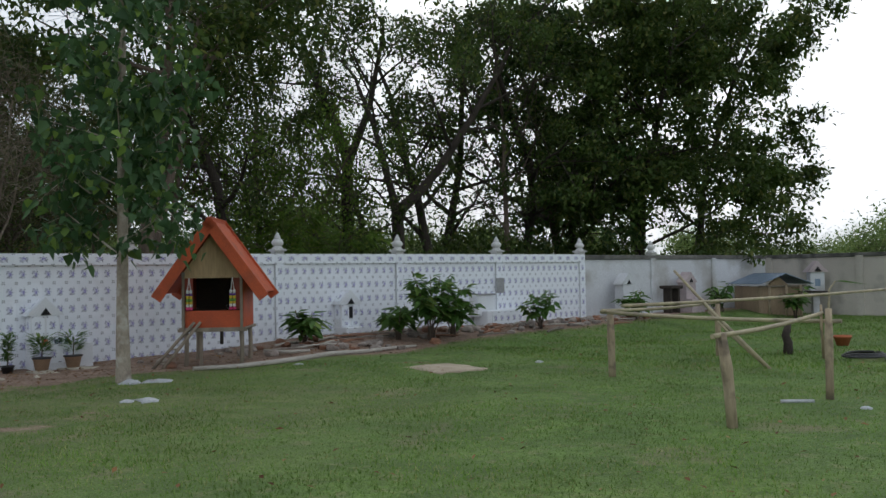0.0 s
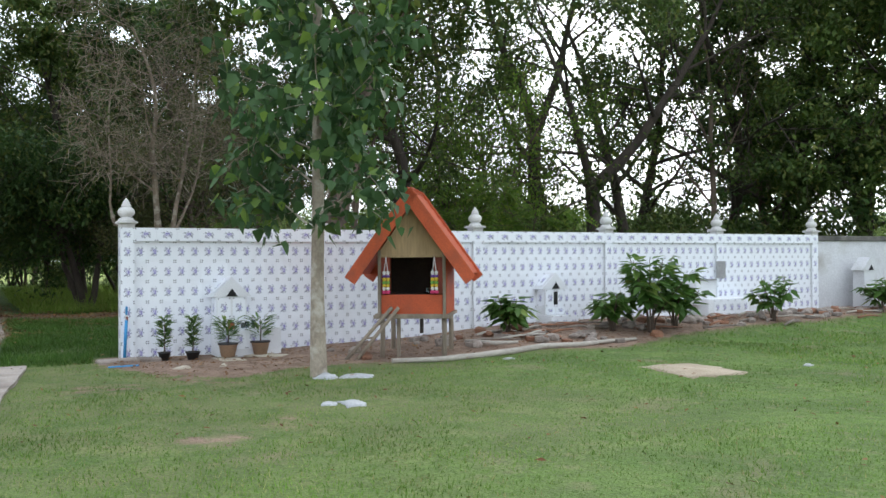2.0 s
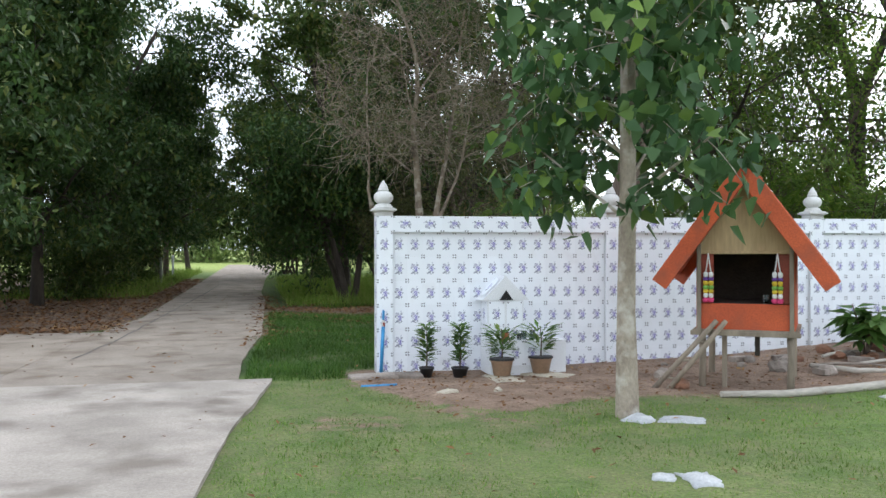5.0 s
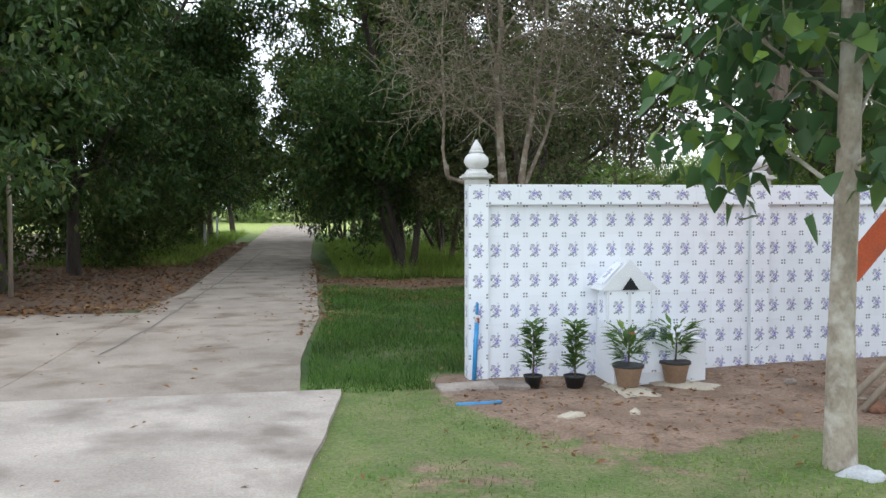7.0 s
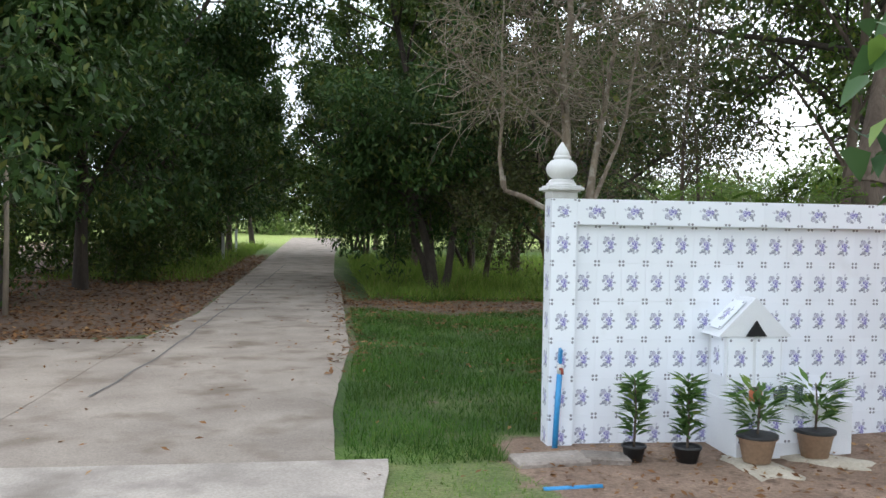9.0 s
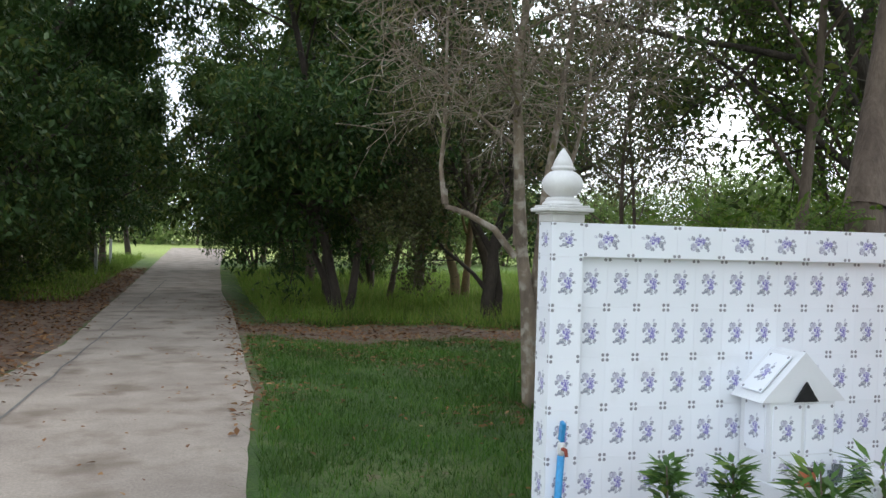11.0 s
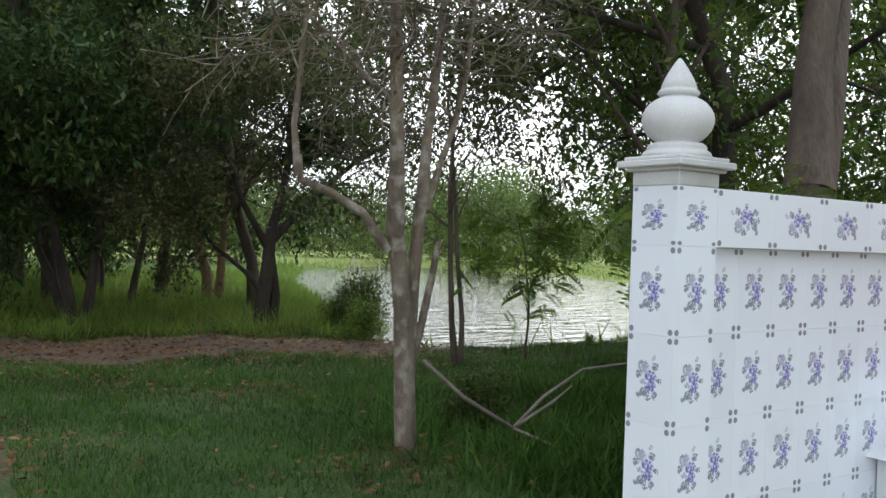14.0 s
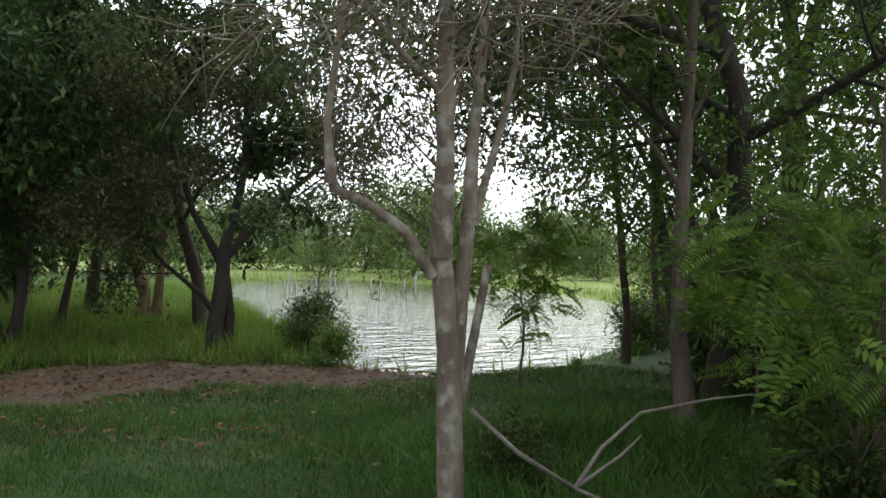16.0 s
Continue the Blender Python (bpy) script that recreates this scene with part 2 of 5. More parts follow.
def tile_mat():
    """White glazed tile with a printed violet posy in its middle and dark petals in its corners."""
    m, nd, lk, bs = nodes_of("printed_glazed_tile")
    uv = nd.new("ShaderNodeUVMap")
    geo = nd.new("ShaderNodeObjectInfo")
    nz = nd.new("ShaderNodeTexNoise")
    nz.inputs["Scale"].default_value = 16
    nz.inputs["Detail"].default_value = 2
    lk.new(uv.outputs[0], nz.inputs["Vector"])
    off = nd.new("ShaderNodeVectorMath")
    off.operation = 'MULTIPLY_ADD'
    off.inputs[1].default_value = (0.13, 0.09, 0)
    off.inputs[2].default_value = (-0.065, -0.045, 0)
    lk.new(nz.outputs["Color"], off.inputs[0])
    add = nd.new("ShaderNodeVectorMath")
    lk.new(uv.outputs[0], add.inputs[0])
    lk.new(off.outputs[0], add.inputs[1])
    sp = nd.new("ShaderNodeSeparateXYZ")
    lk.new(add.outputs[0], sp.inputs[0])
    raw = nd.new("ShaderNodeSeparateXYZ")
    lk.new(uv.outputs[0], raw.inputs[0])

    def spot(x, y, cx, cy, rx, ry):
        a = calc(nd, lk, 'DIVIDE', calc(nd, lk, 'SUBTRACT', x, cx), rx)
        b = calc(nd, lk, 'DIVIDE', calc(nd, lk, 'SUBTRACT', y, cy), ry)
        d = calc(nd, lk, 'ADD', calc(nd, lk, 'MULTIPLY', a, a), calc(nd, lk, 'MULTIPLY', b, b))
        r = nd.new("ShaderNodeMapRange")
        r.inputs[1].default_value, r.inputs[2].default_value = 1.15, 0.75
        lk.new(d, r.inputs[0])
        return r.outputs[0]

    fine = nd.new("ShaderNodeTexNoise")
    fine.inputs["Scale"].default_value = 26
    lk.new(uv.outputs[0], fine.inputs["Vector"])
    cut = nd.new("ShaderNodeMapRange")
    cut.inputs[1].default_value, cut.inputs[2].default_value = 0.38, 0.52
    lk.new(fine.outputs[0], cut.inputs[0])
    sprig = calc(nd, lk, 'MULTIPLY_ADD', cut.outputs[0], 0.75, 0.2)
    col = (0.87, 0.90, 0.95)
    violet, slate, pale = (0.15, 0.12, 0.46), (0.20, 0.21, 0.28), (0.42, 0.42, 0.54)
    posy = [(0.36, 0.66, 0.15, 0.08, pale), (0.25, 0.55, 0.09, 0.05, slate), (0.66, 0.68, 0.10, 0.05, slate), (0.30, 0.72, 0.06, 0.03, slate),
            (0.42, 0.33, 0.13, 0.07, slate), (0.27, 0.28, 0.08, 0.035, slate), (0.66, 0.30, 0.06, 0.06, slate), (0.50, 0.24, 0.05, 0.03, slate),
            (0.54, 0.55, 0.17, 0.075, violet), (0.57, 0.42, 0.11, 0.07, violet), (0.76, 0.50, 0.07, 0.03, slate),
            (0.36, 0.45, 0.09, 0.04, pale), (0.62, 0.79, 0.035, 0.03, pale), (0.46, 0.60, 0.05, 0.03, (0.62, 0.62, 0.70))]
    for cx, cy, rx, ry, c in posy:
        col = ramp_mix(nd, lk, calc(nd, lk, 'MULTIPLY', spot(sp.outputs[0], sp.outputs[1], 0.5 + (cx - 0.5) * 0.86, 0.5 + (cy - 0.5) * 0.86, rx * 0.86, ry * 0.86), sprig), col, c)
    fx = calc(nd, lk, 'MULTIPLY', calc(nd, lk, 'MINIMUM', raw.outputs[0], calc(nd, lk, 'SUBTRACT', 1.0, raw.outputs[0])), 2.0)
    fy = calc(nd, lk, 'MULTIPLY', calc(nd, lk, 'MINIMUM', raw.outputs[1], calc(nd, lk, 'SUBTRACT', 1.0, raw.outputs[1])), 3.0)
    col = ramp_mix(nd, lk, spot(fx, fy, 0.135, 0.135, 0.105, 0.105), col, (0.26, 0.26, 0.29))
    hs = nd.new("ShaderNodeHueSaturation")
    lk.new(calc(nd, lk, 'MULTIPLY_ADD', geo.outputs["Random"], 0.05, 0.96), hs.inputs["Value"])
    lk.new(col, hs.inputs["Color"])
    tc = nd.new("ShaderNodeNewGeometry")
    grime = noise_of(nd, lk, 2.5, 6.0, tc.outputs["Position"], 0.60, 0.80)
    lk.new(ramp_mix(nd, lk, calc(nd, lk, 'MULTIPLY', grime, 0.25), hs.outputs[0], (0.45, 0.42, 0.38)), bs.inputs["Base Color"])
    bs.inputs["Roughness"].default_value = 0.28
    return m


M_TILE = tile_mat()


def ground_mat():
    """Lawn, bare soil and lusher grass darkened for tree shade, blended by the plan's own soil and lush values."""
    m, nd, lk, bs = nodes_of("ground_grass_and_soil")
    tc = nd.new("ShaderNodeTexCoord")
    vec = tc.outputs["Object"]
    at = nd.new("ShaderNodeAttribute")
    at.attribute_name = "soil"
    al = nd.new("ShaderNodeAttribute")
    al.attribute_name = "lush_shade"
    big = noise_of(nd, lk, 0.35, 5.0, vec, 0.3, 0.7)
    mid = noise_of(nd, lk, 2.2, 5.0, vec, 0.3, 0.7)
    fine = noise_of(nd, lk, 38.0, 4.0, vec, 0.25, 0.75)
    lawn = ramp_mix(nd, lk, mid, (0.092, 0.187, 0.027), (0.15, 0.258, 0.048))
    lawn = ramp_mix(nd, lk, calc(nd, lk, 'MULTIPLY', big, 0.5), lawn, (0.195, 0.25, 0.07))
    clump = noise_of(nd, lk, 1.1, 6.0, vec, 0.42, 0.62)
    lawn = ramp_mix(nd, lk, calc(nd, lk, 'MULTIPLY', clump, 0.65), lawn, (0.075, 0.13, 0.03))
    tuft = noise_of(nd, lk, 7.0, 5.0, vec, 0.45, 0.68)
    lawn = ramp_mix(nd, lk, calc(nd, lk, 'MULTIPLY', tuft, 0.55), lawn, (0.065, 0.105, 0.026))
    thatch = noise_of(nd, lk, 4.3, 7.0, vec, 0.56, 0.70)
    lawn = ramp_mix(nd, lk, calc(nd, lk, 'MULTIPLY', thatch, 0.45), lawn, (0.26, 0.23, 0.12))
    # Lusher green behind the wall, with the trees' shade mixed into its colour.
    lush_shade = ramp_mix(nd, lk, mid, (0.034, 0.072, 0.014), (0.06, 0.112, 0.021))
    green = ramp_mix(nd, lk, al.outputs["Fac"], lawn, lush_shade)
    worn = calc(nd, lk, 'MULTIPLY', calc(nd, lk, 'MINIMUM', calc(nd, lk, 'MULTIPLY', at.outputs["Fac"], 3.0), 1.0), 0.7)
    worn = calc(nd, lk, 'MULTIPLY', worn, calc(nd, lk, 'MULTIPLY_ADD', al.outputs["Fac"], -0.6, 1.0))
    green = ramp_mix(nd, lk, worn, green, ramp_mix(nd, lk, mid, (0.09, 0.13, 0.036), (0.24, 0.215, 0.105)))
    # Far meadow: yellower grass, its colour also lifted to look sunlit.
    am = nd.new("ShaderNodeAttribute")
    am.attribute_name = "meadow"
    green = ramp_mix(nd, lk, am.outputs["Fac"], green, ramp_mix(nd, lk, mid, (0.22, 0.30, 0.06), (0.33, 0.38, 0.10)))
    patch = noise_of(nd, lk, 0.9, 6.0, vec, 0.60, 0.74)
    green = ramp_mix(nd, lk, calc(nd, lk, 'MULTIPLY', patch, 0.8), green, (0.24, 0.20, 0.12))
    soil = ramp_mix(nd, lk, mid, (0.20, 0.13, 0.09), (0.34, 0.235, 0.17))
    soil = ramp_mix(nd, lk, noise_of(nd, lk, 7.0, 5.0, vec, 0.55, 0.7), soil, (0.15, 0.095, 0.065))
    # Leaf-mould brown under the trees, darkened further for the shade there.
    humus_shade = ramp_mix(nd, lk, mid, (0.07, 0.045, 0.03), (0.15, 0.098, 0.066))
    soil = ramp_mix(nd, lk, calc(nd, lk, 'MULTIPLY', al.outputs["Fac"], 0.8), soil, humus_shade)
    edge = calc(nd, lk, 'ADD', at.outputs["Fac"], calc(nd, lk, 'MULTIPLY_ADD', noise_of(nd, lk, 5.0, 6.0, vec, 0.2, 0.8), 0.6, -0.3))
    r = nd.new("ShaderNodeMapRange")
    r.inputs[1].default_value, r.inputs[2].default_value = 0.4, 0.6
    lk.new(edge, r.inputs[0])
    col = ramp_mix(nd, lk, r.outputs[0], green, soil)
    mul = nd.new("ShaderNodeMix")
    mul.data_type, mul.blend_type = 'RGBA', 'MULTIPLY'
    mul.inputs[0].default_value = 1.0
    lk.new(col, mul.inputs[6])
    lk.new(ramp_mix(nd, lk, fine, (0.66, 0.66, 0.66), (1.28, 1.28, 1.28)), mul.inputs[7])
    lk.new(mul.outputs[2], bs.inputs["Base Color"])
    bs.inputs["Roughness"].default_value = 0.95
    bp = nd.new("ShaderNodeBump")
    bp.inputs["Strength"].default_value = 0.6
    bp.inputs["Distance"].default_value = 0.03
    lk.new(fine, bp.inputs["Height"])
    lk.new(bp.outputs[0], bs.inputs["Normal"])
    return m


M_GROUND = ground_mat()


# ---- mesh builders ----
class Shape:
    """Gathers vertices and faces of one mesh."""

    def __init__(self):
        self.v, self.f, self.smooth = [], [], False

    def put(self, verts, faces):
        o = len(self.v)
        self.v.extend(verts)
        self.f.extend(tuple(i + o for i in f) for f in faces)
        return self

    def box(self, sx, sy, sz, m=None, bevel=0.0):
        """A box centred on m's origin, its edges chamfered."""
        m = m or Matrix()
        bm = bmesh.new()
        bmesh.ops.create_cube(bm, size=1)
        bmesh.ops.scale(bm, vec=(sx, sy, sz), verts=bm.verts)
        if bevel:
            bmesh.ops.bevel(bm, geom=bm.edges[:], offset=bevel, segments=1, affect='EDGES')
        bm.verts.index_update()
        self.put([tuple(m @ w.co) for w in bm.verts], [[w.index for w in f.verts] for f in bm.faces])
        bm.free()
        return self

    def tube(self, pts, radii, n=8, caps=True):
        pts = [Vector(p) for p in pts]
        rings, side = [], None
        for i, p in enumerate(pts):
            d = (pts[min(i + 1, len(pts) - 1)] - pts[max(i - 1, 0)]).normalized()
            if side is None:
                side = d.cross(Vector((0, 0, 1)) if abs(d.z) < 0.9 else Vector((1, 0, 0))).normalized()
            side = (side - d * side.dot(d)).normalized()
            up = d.cross(side)
            rings.append([tuple(p + (side * math.cos(6.2832 * k / n) + up * math.sin(6.2832 * k / n)) * radii[i]) for k in range(n)])
        verts = [v for r in rings for v in r]
        faces = [(i * n + k, i * n + (k + 1) % n, (i + 1) * n + (k + 1) % n, (i + 1) * n + k) for i in range(len(pts) - 1) for k in range(n)]
        if caps:
            faces += [tuple(range(n))[::-1], tuple((len(pts) - 1) * n + k for k in range(n))]
        self.smooth = True
        return self.put(verts, faces)

    def lathe(self, profile, n=24, m=None):
        m = m or Matrix()
        verts = [tuple(m @ Vector((r * math.cos(6.2832 * k / n), r * math.sin(6.2832 * k / n), z))) for r, z in profile for k in range(n)]
        faces = [(i * n + k, i * n + (k + 1) % n, (i + 1) * n + (k + 1) % n, (i + 1) * n + k) for i in range(len(profile) - 1) for k in range(n)]
        faces += [tuple(range(n))[::-1], tuple((len(profile) - 1) * n + k for k in range(n))]
        self.smooth = True
        return self.put(verts, faces)

    def prism(self, outline, depth, m=None):
        """An outline in x and z, thickened along y."""
        m = m or Matrix()
        n = len(outline)
        verts = [tuple(m @ Vector((x, -depth / 2, z))) for x, z in outline] + [tuple(m @ Vector((x, depth / 2, z))) for x, z in outline]
        faces = [tuple(range(n)), tuple(range(n, 2 * n))[::-1]] + [(k, k + n, (k + 1) % n + n, (k + 1) % n) for k in range(n)]
        return self.put(verts, faces)

    def mesh(self, name, material):
        me = bpy.data.meshes.new(name)
        me.from_pydata(self.v, [], self.f)
        me.materials.append(material)
        me.update()
        if self.smooth:
            me.polygons.foreach_set("use_smooth", [len(p.vertices) == 4 for p in me.polygons])
        return me


def part(name, shape, material, parent=None, label="", m=None):
    ob = new(name, shape.mesh(name, material) if isinstance(shape, Shape) else shape)
    ob.parent = parent
    if m is not None:
        ob.matrix_basis = m
    return tagged(ob, label)


def thing(name, label, category, m, group="", kind=""):
    ob = new(name)
    ob.matrix_basis = m
    return tagged(ob, label, category, group, kind)


def array_mesh(name, verts, faces, material, smooth=False):
    """A mesh from arrays; all faces have the same number of corners."""
    me = bpy.data.meshes.new(name)
    nf, k = faces.shape
    me.vertices.add(len(verts))
    me.vertices.foreach_set("co", np.ascontiguousarray(verts, dtype=np.float32).ravel())
    me.loops.add(nf * k)
    me.loops.foreach_set("vertex_index", np.ascontiguousarray(faces, dtype=np.int32).ravel())
    me.polygons.add(nf)
    me.polygons.foreach_set("loop_start", np.arange(0, nf * k, k, dtype=np.int32))
    me.polygons.foreach_set("loop_total", np.full(nf, k, dtype=np.int32))
    if smooth:
        me.polygons.foreach_set("use_smooth", np.ones(nf, dtype=bool))
    me.materials.append(material)
    me.update(calc_edges=True)
    return me


def unit(a):
    return a / np.maximum(np.linalg.norm(a, axis=1, keepdims=True), 1e-9)


def leaf_arrays(p, d, nrm, length, width, heart=False):
    """Folded leaves from p along d; heart-shaped ones have a broad base and a drawn-out tip."""
    d, side = unit(d), unit(np.cross(d, nrm))
    up = np.cross(side, d)
    L, W = length[:, None], width[:, None]
    if heart:
        v = np.stack([p, p + d * L * 0.22 + side * W * 0.5 + up * W * 0.14, p + d * L * 0.68 + side * W * 0.26 + up * W * 0.06,
                      p + d * L, p + d * L * 0.68 - side * W * 0.26 + up * W * 0.06, p + d * L * 0.22 - side * W * 0.5 + up * W * 0.14], 1)
        f = np.array([[0, 1, 2], [0, 2, 3], [0, 3, 4], [0, 4, 5]])
    else:
        v = np.stack([p, p + d * L * 0.45 + side * W * 0.5 + up * W * 0.15, p + d * L, p + d * L * 0.45 - side * W * 0.5 + up * W * 0.15], 1)
        f = np.array([[0, 1, 2], [0, 2, 3]])
    n, k = v.shape[:2]
    return v.reshape(-1, 3), (f[None] + (np.arange(n) * k)[:, None, None]).reshape(-1, 3)


# ---- trees ----
def grow(rng, p, d, length, radius, level, spec, out):
    """One branch and, from it, its own branches."""
    steps = 7 if level == 0 else 5
    pts, rad = [p.copy()], [radius]
    for i in range(steps):
        d = d + rng.normal(0, spec["wobble"], 3) + np.array((0, 0, spec["rise"][min(level, len(spec["rise"]) - 1)]))
        d = d / np.linalg.norm(d)
        pts.append(pts[-1] + d * length / steps)
        rad.append(max(radius * (1 - (1 - spec["taper"]) * (i + 1) / steps), 0.004))
    out["tubes"].append((pts, rad, 9 if level == 0 else (6 if level == 1 else 4)))
    if level >= spec["levels"]:
        out["tips"] += pts[1:]
        return
    if level >= spec.get("leaf_from", spec["levels"]):
        out["tips"] += pts[3:]
    kids = spec["kids"][level]
    lo = spec["lo"][level]
    for k in range(kids):
        u = lo + (1 - lo) * (k + rng.random()) / kids
        i = min(int(u * steps), steps - 1)
        w = u * steps - i
        q = pts[i] * (1 - w) + pts[i + 1] * w
        along = pts[i + 1] - pts[i]
        along = along / np.linalg.norm(along)
        a = 2.4 * k + rng.random() * 1.2
        ref = np.cross(along, (0.3, 0.2, 1.0) if abs(along[2]) < 0.9 else (1.0, 0.1, 0))
        ref = ref / np.linalg.norm(ref)
        ref2 = np.cross(along, ref)
        out_dir = ref * math.cos(a) + ref2 * math.sin(a)
        ang = radians(rng.uniform(*spec["angle"]))
        nd = along * math.cos(ang) + out_dir * math.sin(ang)
        r = max(rad[i] * spec["thin"] * rng.uniform(0.8, 1.0), 0.005)
        grow(rng, q, nd, length * spec["ratio"][level] * rng.uniform(0.75, 1.15) * (1.1 - 0.35 * u), r, level + 1, spec, out)


def foliage(rng, tips, spec, material):
    tips = np.array(tips)
    n = spec["leaves"]
    if "mass" in spec:
        size, cut = spec["mass"]
        shift = Vector(rng.uniform(-50, 50, 3))
        full = np.array([noise.noise(Vector(p) / size + shift) for p in tips])
        tips = tips[full > cut]
    base = tips[rng.integers(0, len(tips), n)] + rng.normal(0, 1, (n, 3)) * np.array(spec["spread"])
    d = rng.normal(0, 1, (n, 3)) + np.array((0, 0, spec.get("droop", -0.5)))
    nrm = rng.normal(0, 0.6, (n, 3)) + np.array((0, 0, 1.0))
    length = rng.uniform(0.65, 1.25, n) * spec["leaf"]
    if spec.get("fronds"):
        pts, dirs, nr, ln = [], [], [], []
        d = unit(d * np.array((1, 1, 0.35)))
        side = unit(np.cross(d, nrm))
        for k in range(9):
            for s in (-1, 1):
                pts.append(base + d * (length * (0.12 + 0.1 * k))[:, None] + np.array((0, 0, -0.012)) * k * k * 0.12)
                dirs.append(side * s + d * 0.45)
                nr.append(nrm)
                ln.append(length * 0.30 * (1 - 0.06 * abs(k - 3)))
        v, f = leaf_arrays(np.concatenate(pts), np.concatenate(dirs), np.concatenate(nr), np.concatenate(ln), np.concatenate(ln) * 0.36)
    else:
        v, f = leaf_arrays(base, d, nrm, length, length * spec.get("slim", 0.45), spec.get("heart", False))
    return array_mesh("crown", v, f, material)


def make_tree(name, label, spec, bark, leaf, seed, m, category="tree", group="", stems=None, own=()):
    rng = np.random.default_rng(seed)
    t = thing(name, label, category, m, group)
    out = {"tubes": [], "tips": []}
    for ox, oy, oz, lean_x, lean_y, length, radius in (stems or [(0, 0, -0.15, 0, 0, spec["height"], spec["radius"])]):
        d = np.array((lean_x, lean_y, 1.0))
        grow(rng, np.array((ox, oy, oz)), d / np.linalg.norm(d), length, radius, 0, spec, out)
    for pts, rad in own:
        out["tubes"].append(([np.array(p) for p in pts], rad, 8))
    wood = Shape()
    for pts, rad, n in out["tubes"]:
        if n == 9:
            rad = [rad[0] * 1.25] + list(rad[1:])
        wood.tube(pts, rad, n, False)
    part("trunk", wood, bark, t)
    if spec["leaves"]:
        part("crown", foliage(rng, out["tips"], spec, leaf), None, t)
    return t


BIG = dict(height=9.5, radius=0.16, levels=3, kids=(13, 5, 4), lo=(0.22, 0.3, 0.25), angle=(35, 75), ratio=(0.44, 0.6, 0.6), thin=0.5,
           taper=0.3, wobble=0.11, rise=(0.02, 0.04, 0.0), leaves=24000, leaf=0.20, spread=(0.2, 0.2, 0.15), slim=0.5, mass=(1.4, -0.06))
TALL = dict(height=9.5, radius=0.16, levels=3, kids=(15, 6, 4), lo=(0.20, 0.2, 0.2), angle=(42, 80), ratio=(0.36, 0.6, 0.6), thin=0.5,
            taper=0.35, wobble=0.09, rise=(0.01, 0.02, -0.04), leaves=30000, leaf=0.21, spread=(0.24, 0.24, 0.18), slim=0.42, droop=-0.8, mass=(1.2, -0.14))
SPARSE = dict(BIG, radius=0.19, thin=0.56, leaves=4600, leaf=0.16, kids=(10, 5, 4), ratio=(0.46, 0.6, 0.6), mass=(1.5, 0.06))
LOW = dict(height=3.6, radius=0.11, levels=3, kids=(8, 5, 4), lo=(0.5, 0.2, 0.2), angle=(35, 75), ratio=(0.62, 0.62, 0.6), thin=0.62,
           taper=0.4, wobble=0.13, rise=(0.02, 0.05, -0.02), leaves=22000, leaf=0.20, spread=(0.2, 0.2, 0.16), slim=0.34, droop=-0.7, mass=(0.9, -0.2))
THIN = dict(height=7.0, radius=0.09, levels=3, kids=(10, 5, 3), lo=(0.3, 0.3, 0.2), angle=(30, 65), ratio=(0.40, 0.6, 0.6), thin=0.5,
            taper=0.3, wobble=0.09, rise=(0.03, 0.06, 0.0), leaves=8000, leaf=0.12, spread=(0.17, 0.17, 0.14), slim=0.5, mass=(1.0, 0.0))
BARE = dict(height=5.0, radius=0.07, levels=3, kids=(12, 8, 6), lo=(0.22, 0.2, 0.15), angle=(35, 80), ratio=(0.42, 0.62, 0.55), thin=0.42,
            taper=0.35, wobble=0.13, rise=(0.01, 0.03, -0.03), leaves=3500, leaf=0.07, spread=(0.2, 0.2, 0.2), slim=0.5)
YOUNG = dict(height=7.6, radius=0.092, levels=2, kids=(27, 5), lo=(0.225, 0.25), angle=(50, 85), ratio=(0.172, 0.5), thin=0.24,
             taper=0.35, wobble=0.02, rise=(0.0, 0.03, -0.1), leaves=3700, leaf=0.17, spread=(0.12, 0.12, 0.11), slim=0.8, droop=-1.5, heart=True, leaf_from=1)
BUSH = dict(height=1.2, radius=0.03, levels=2, kids=(9, 5), lo=(0.05, 0.2), angle=(30, 75), ratio=(0.8, 0.6), thin=0.6,
            taper=0.5, wobble=0.15, rise=(0.02, 0.03), leaves=3600, leaf=0.13, spread=(0.24, 0.24, 0.2), slim=0.45, leaf_from=1)
FERNY = dict(height=2.2, radius=0.02, levels=2, kids=(8, 4), lo=(0.25, 0.2), angle=(35, 75), ratio=(0.5, 0.6), thin=0.5,
             taper=0.4, wobble=0.12, rise=(0.02, 0.02), leaves=210, leaf=0.36, spread=(0.14, 0.14, 0.12), fronds=True, leaf_from=1)


# ---- ground ----
POND = [(6.1, 12.2), (6.9, 10.7), (9.7, 11.0), (14, 13.0), (17.8, 15.4), (26, 21), (34, 31), (39, 44), (31, 52), (21, 46), (14.5, 34), (9.2, 20)]
WATER_Z = -0.35


def pond_depth(x, y):
    """Metres inside the pond's shore; negative on land."""
    inside = np.zeros(x.shape, bool)
    dist = np.full(x.shape, 1e9)
    for (ax, ay), (bx, by) in zip(POND, POND[1:] + POND[:1]):
        ex, ey = bx - ax, by - ay
        u = np.clip(((x - ax) * ex + (y - ay) * ey) / (ex * ex + ey * ey), 0, 1)
        dist = np.minimum(dist, np.hypot(x - ax - u * ex, y - ay - u * ey))
        inside ^= ((ay > y) != (by > y)) & (x < ex * (y - ay) / (ey + 1e-12) + ax)
    return np.where(inside, dist, -dist)


def ease(a, b, t):
    t = np.clip((t - a) / (b - a), 0, 1)
    return t * t * (3 - 2 * t)


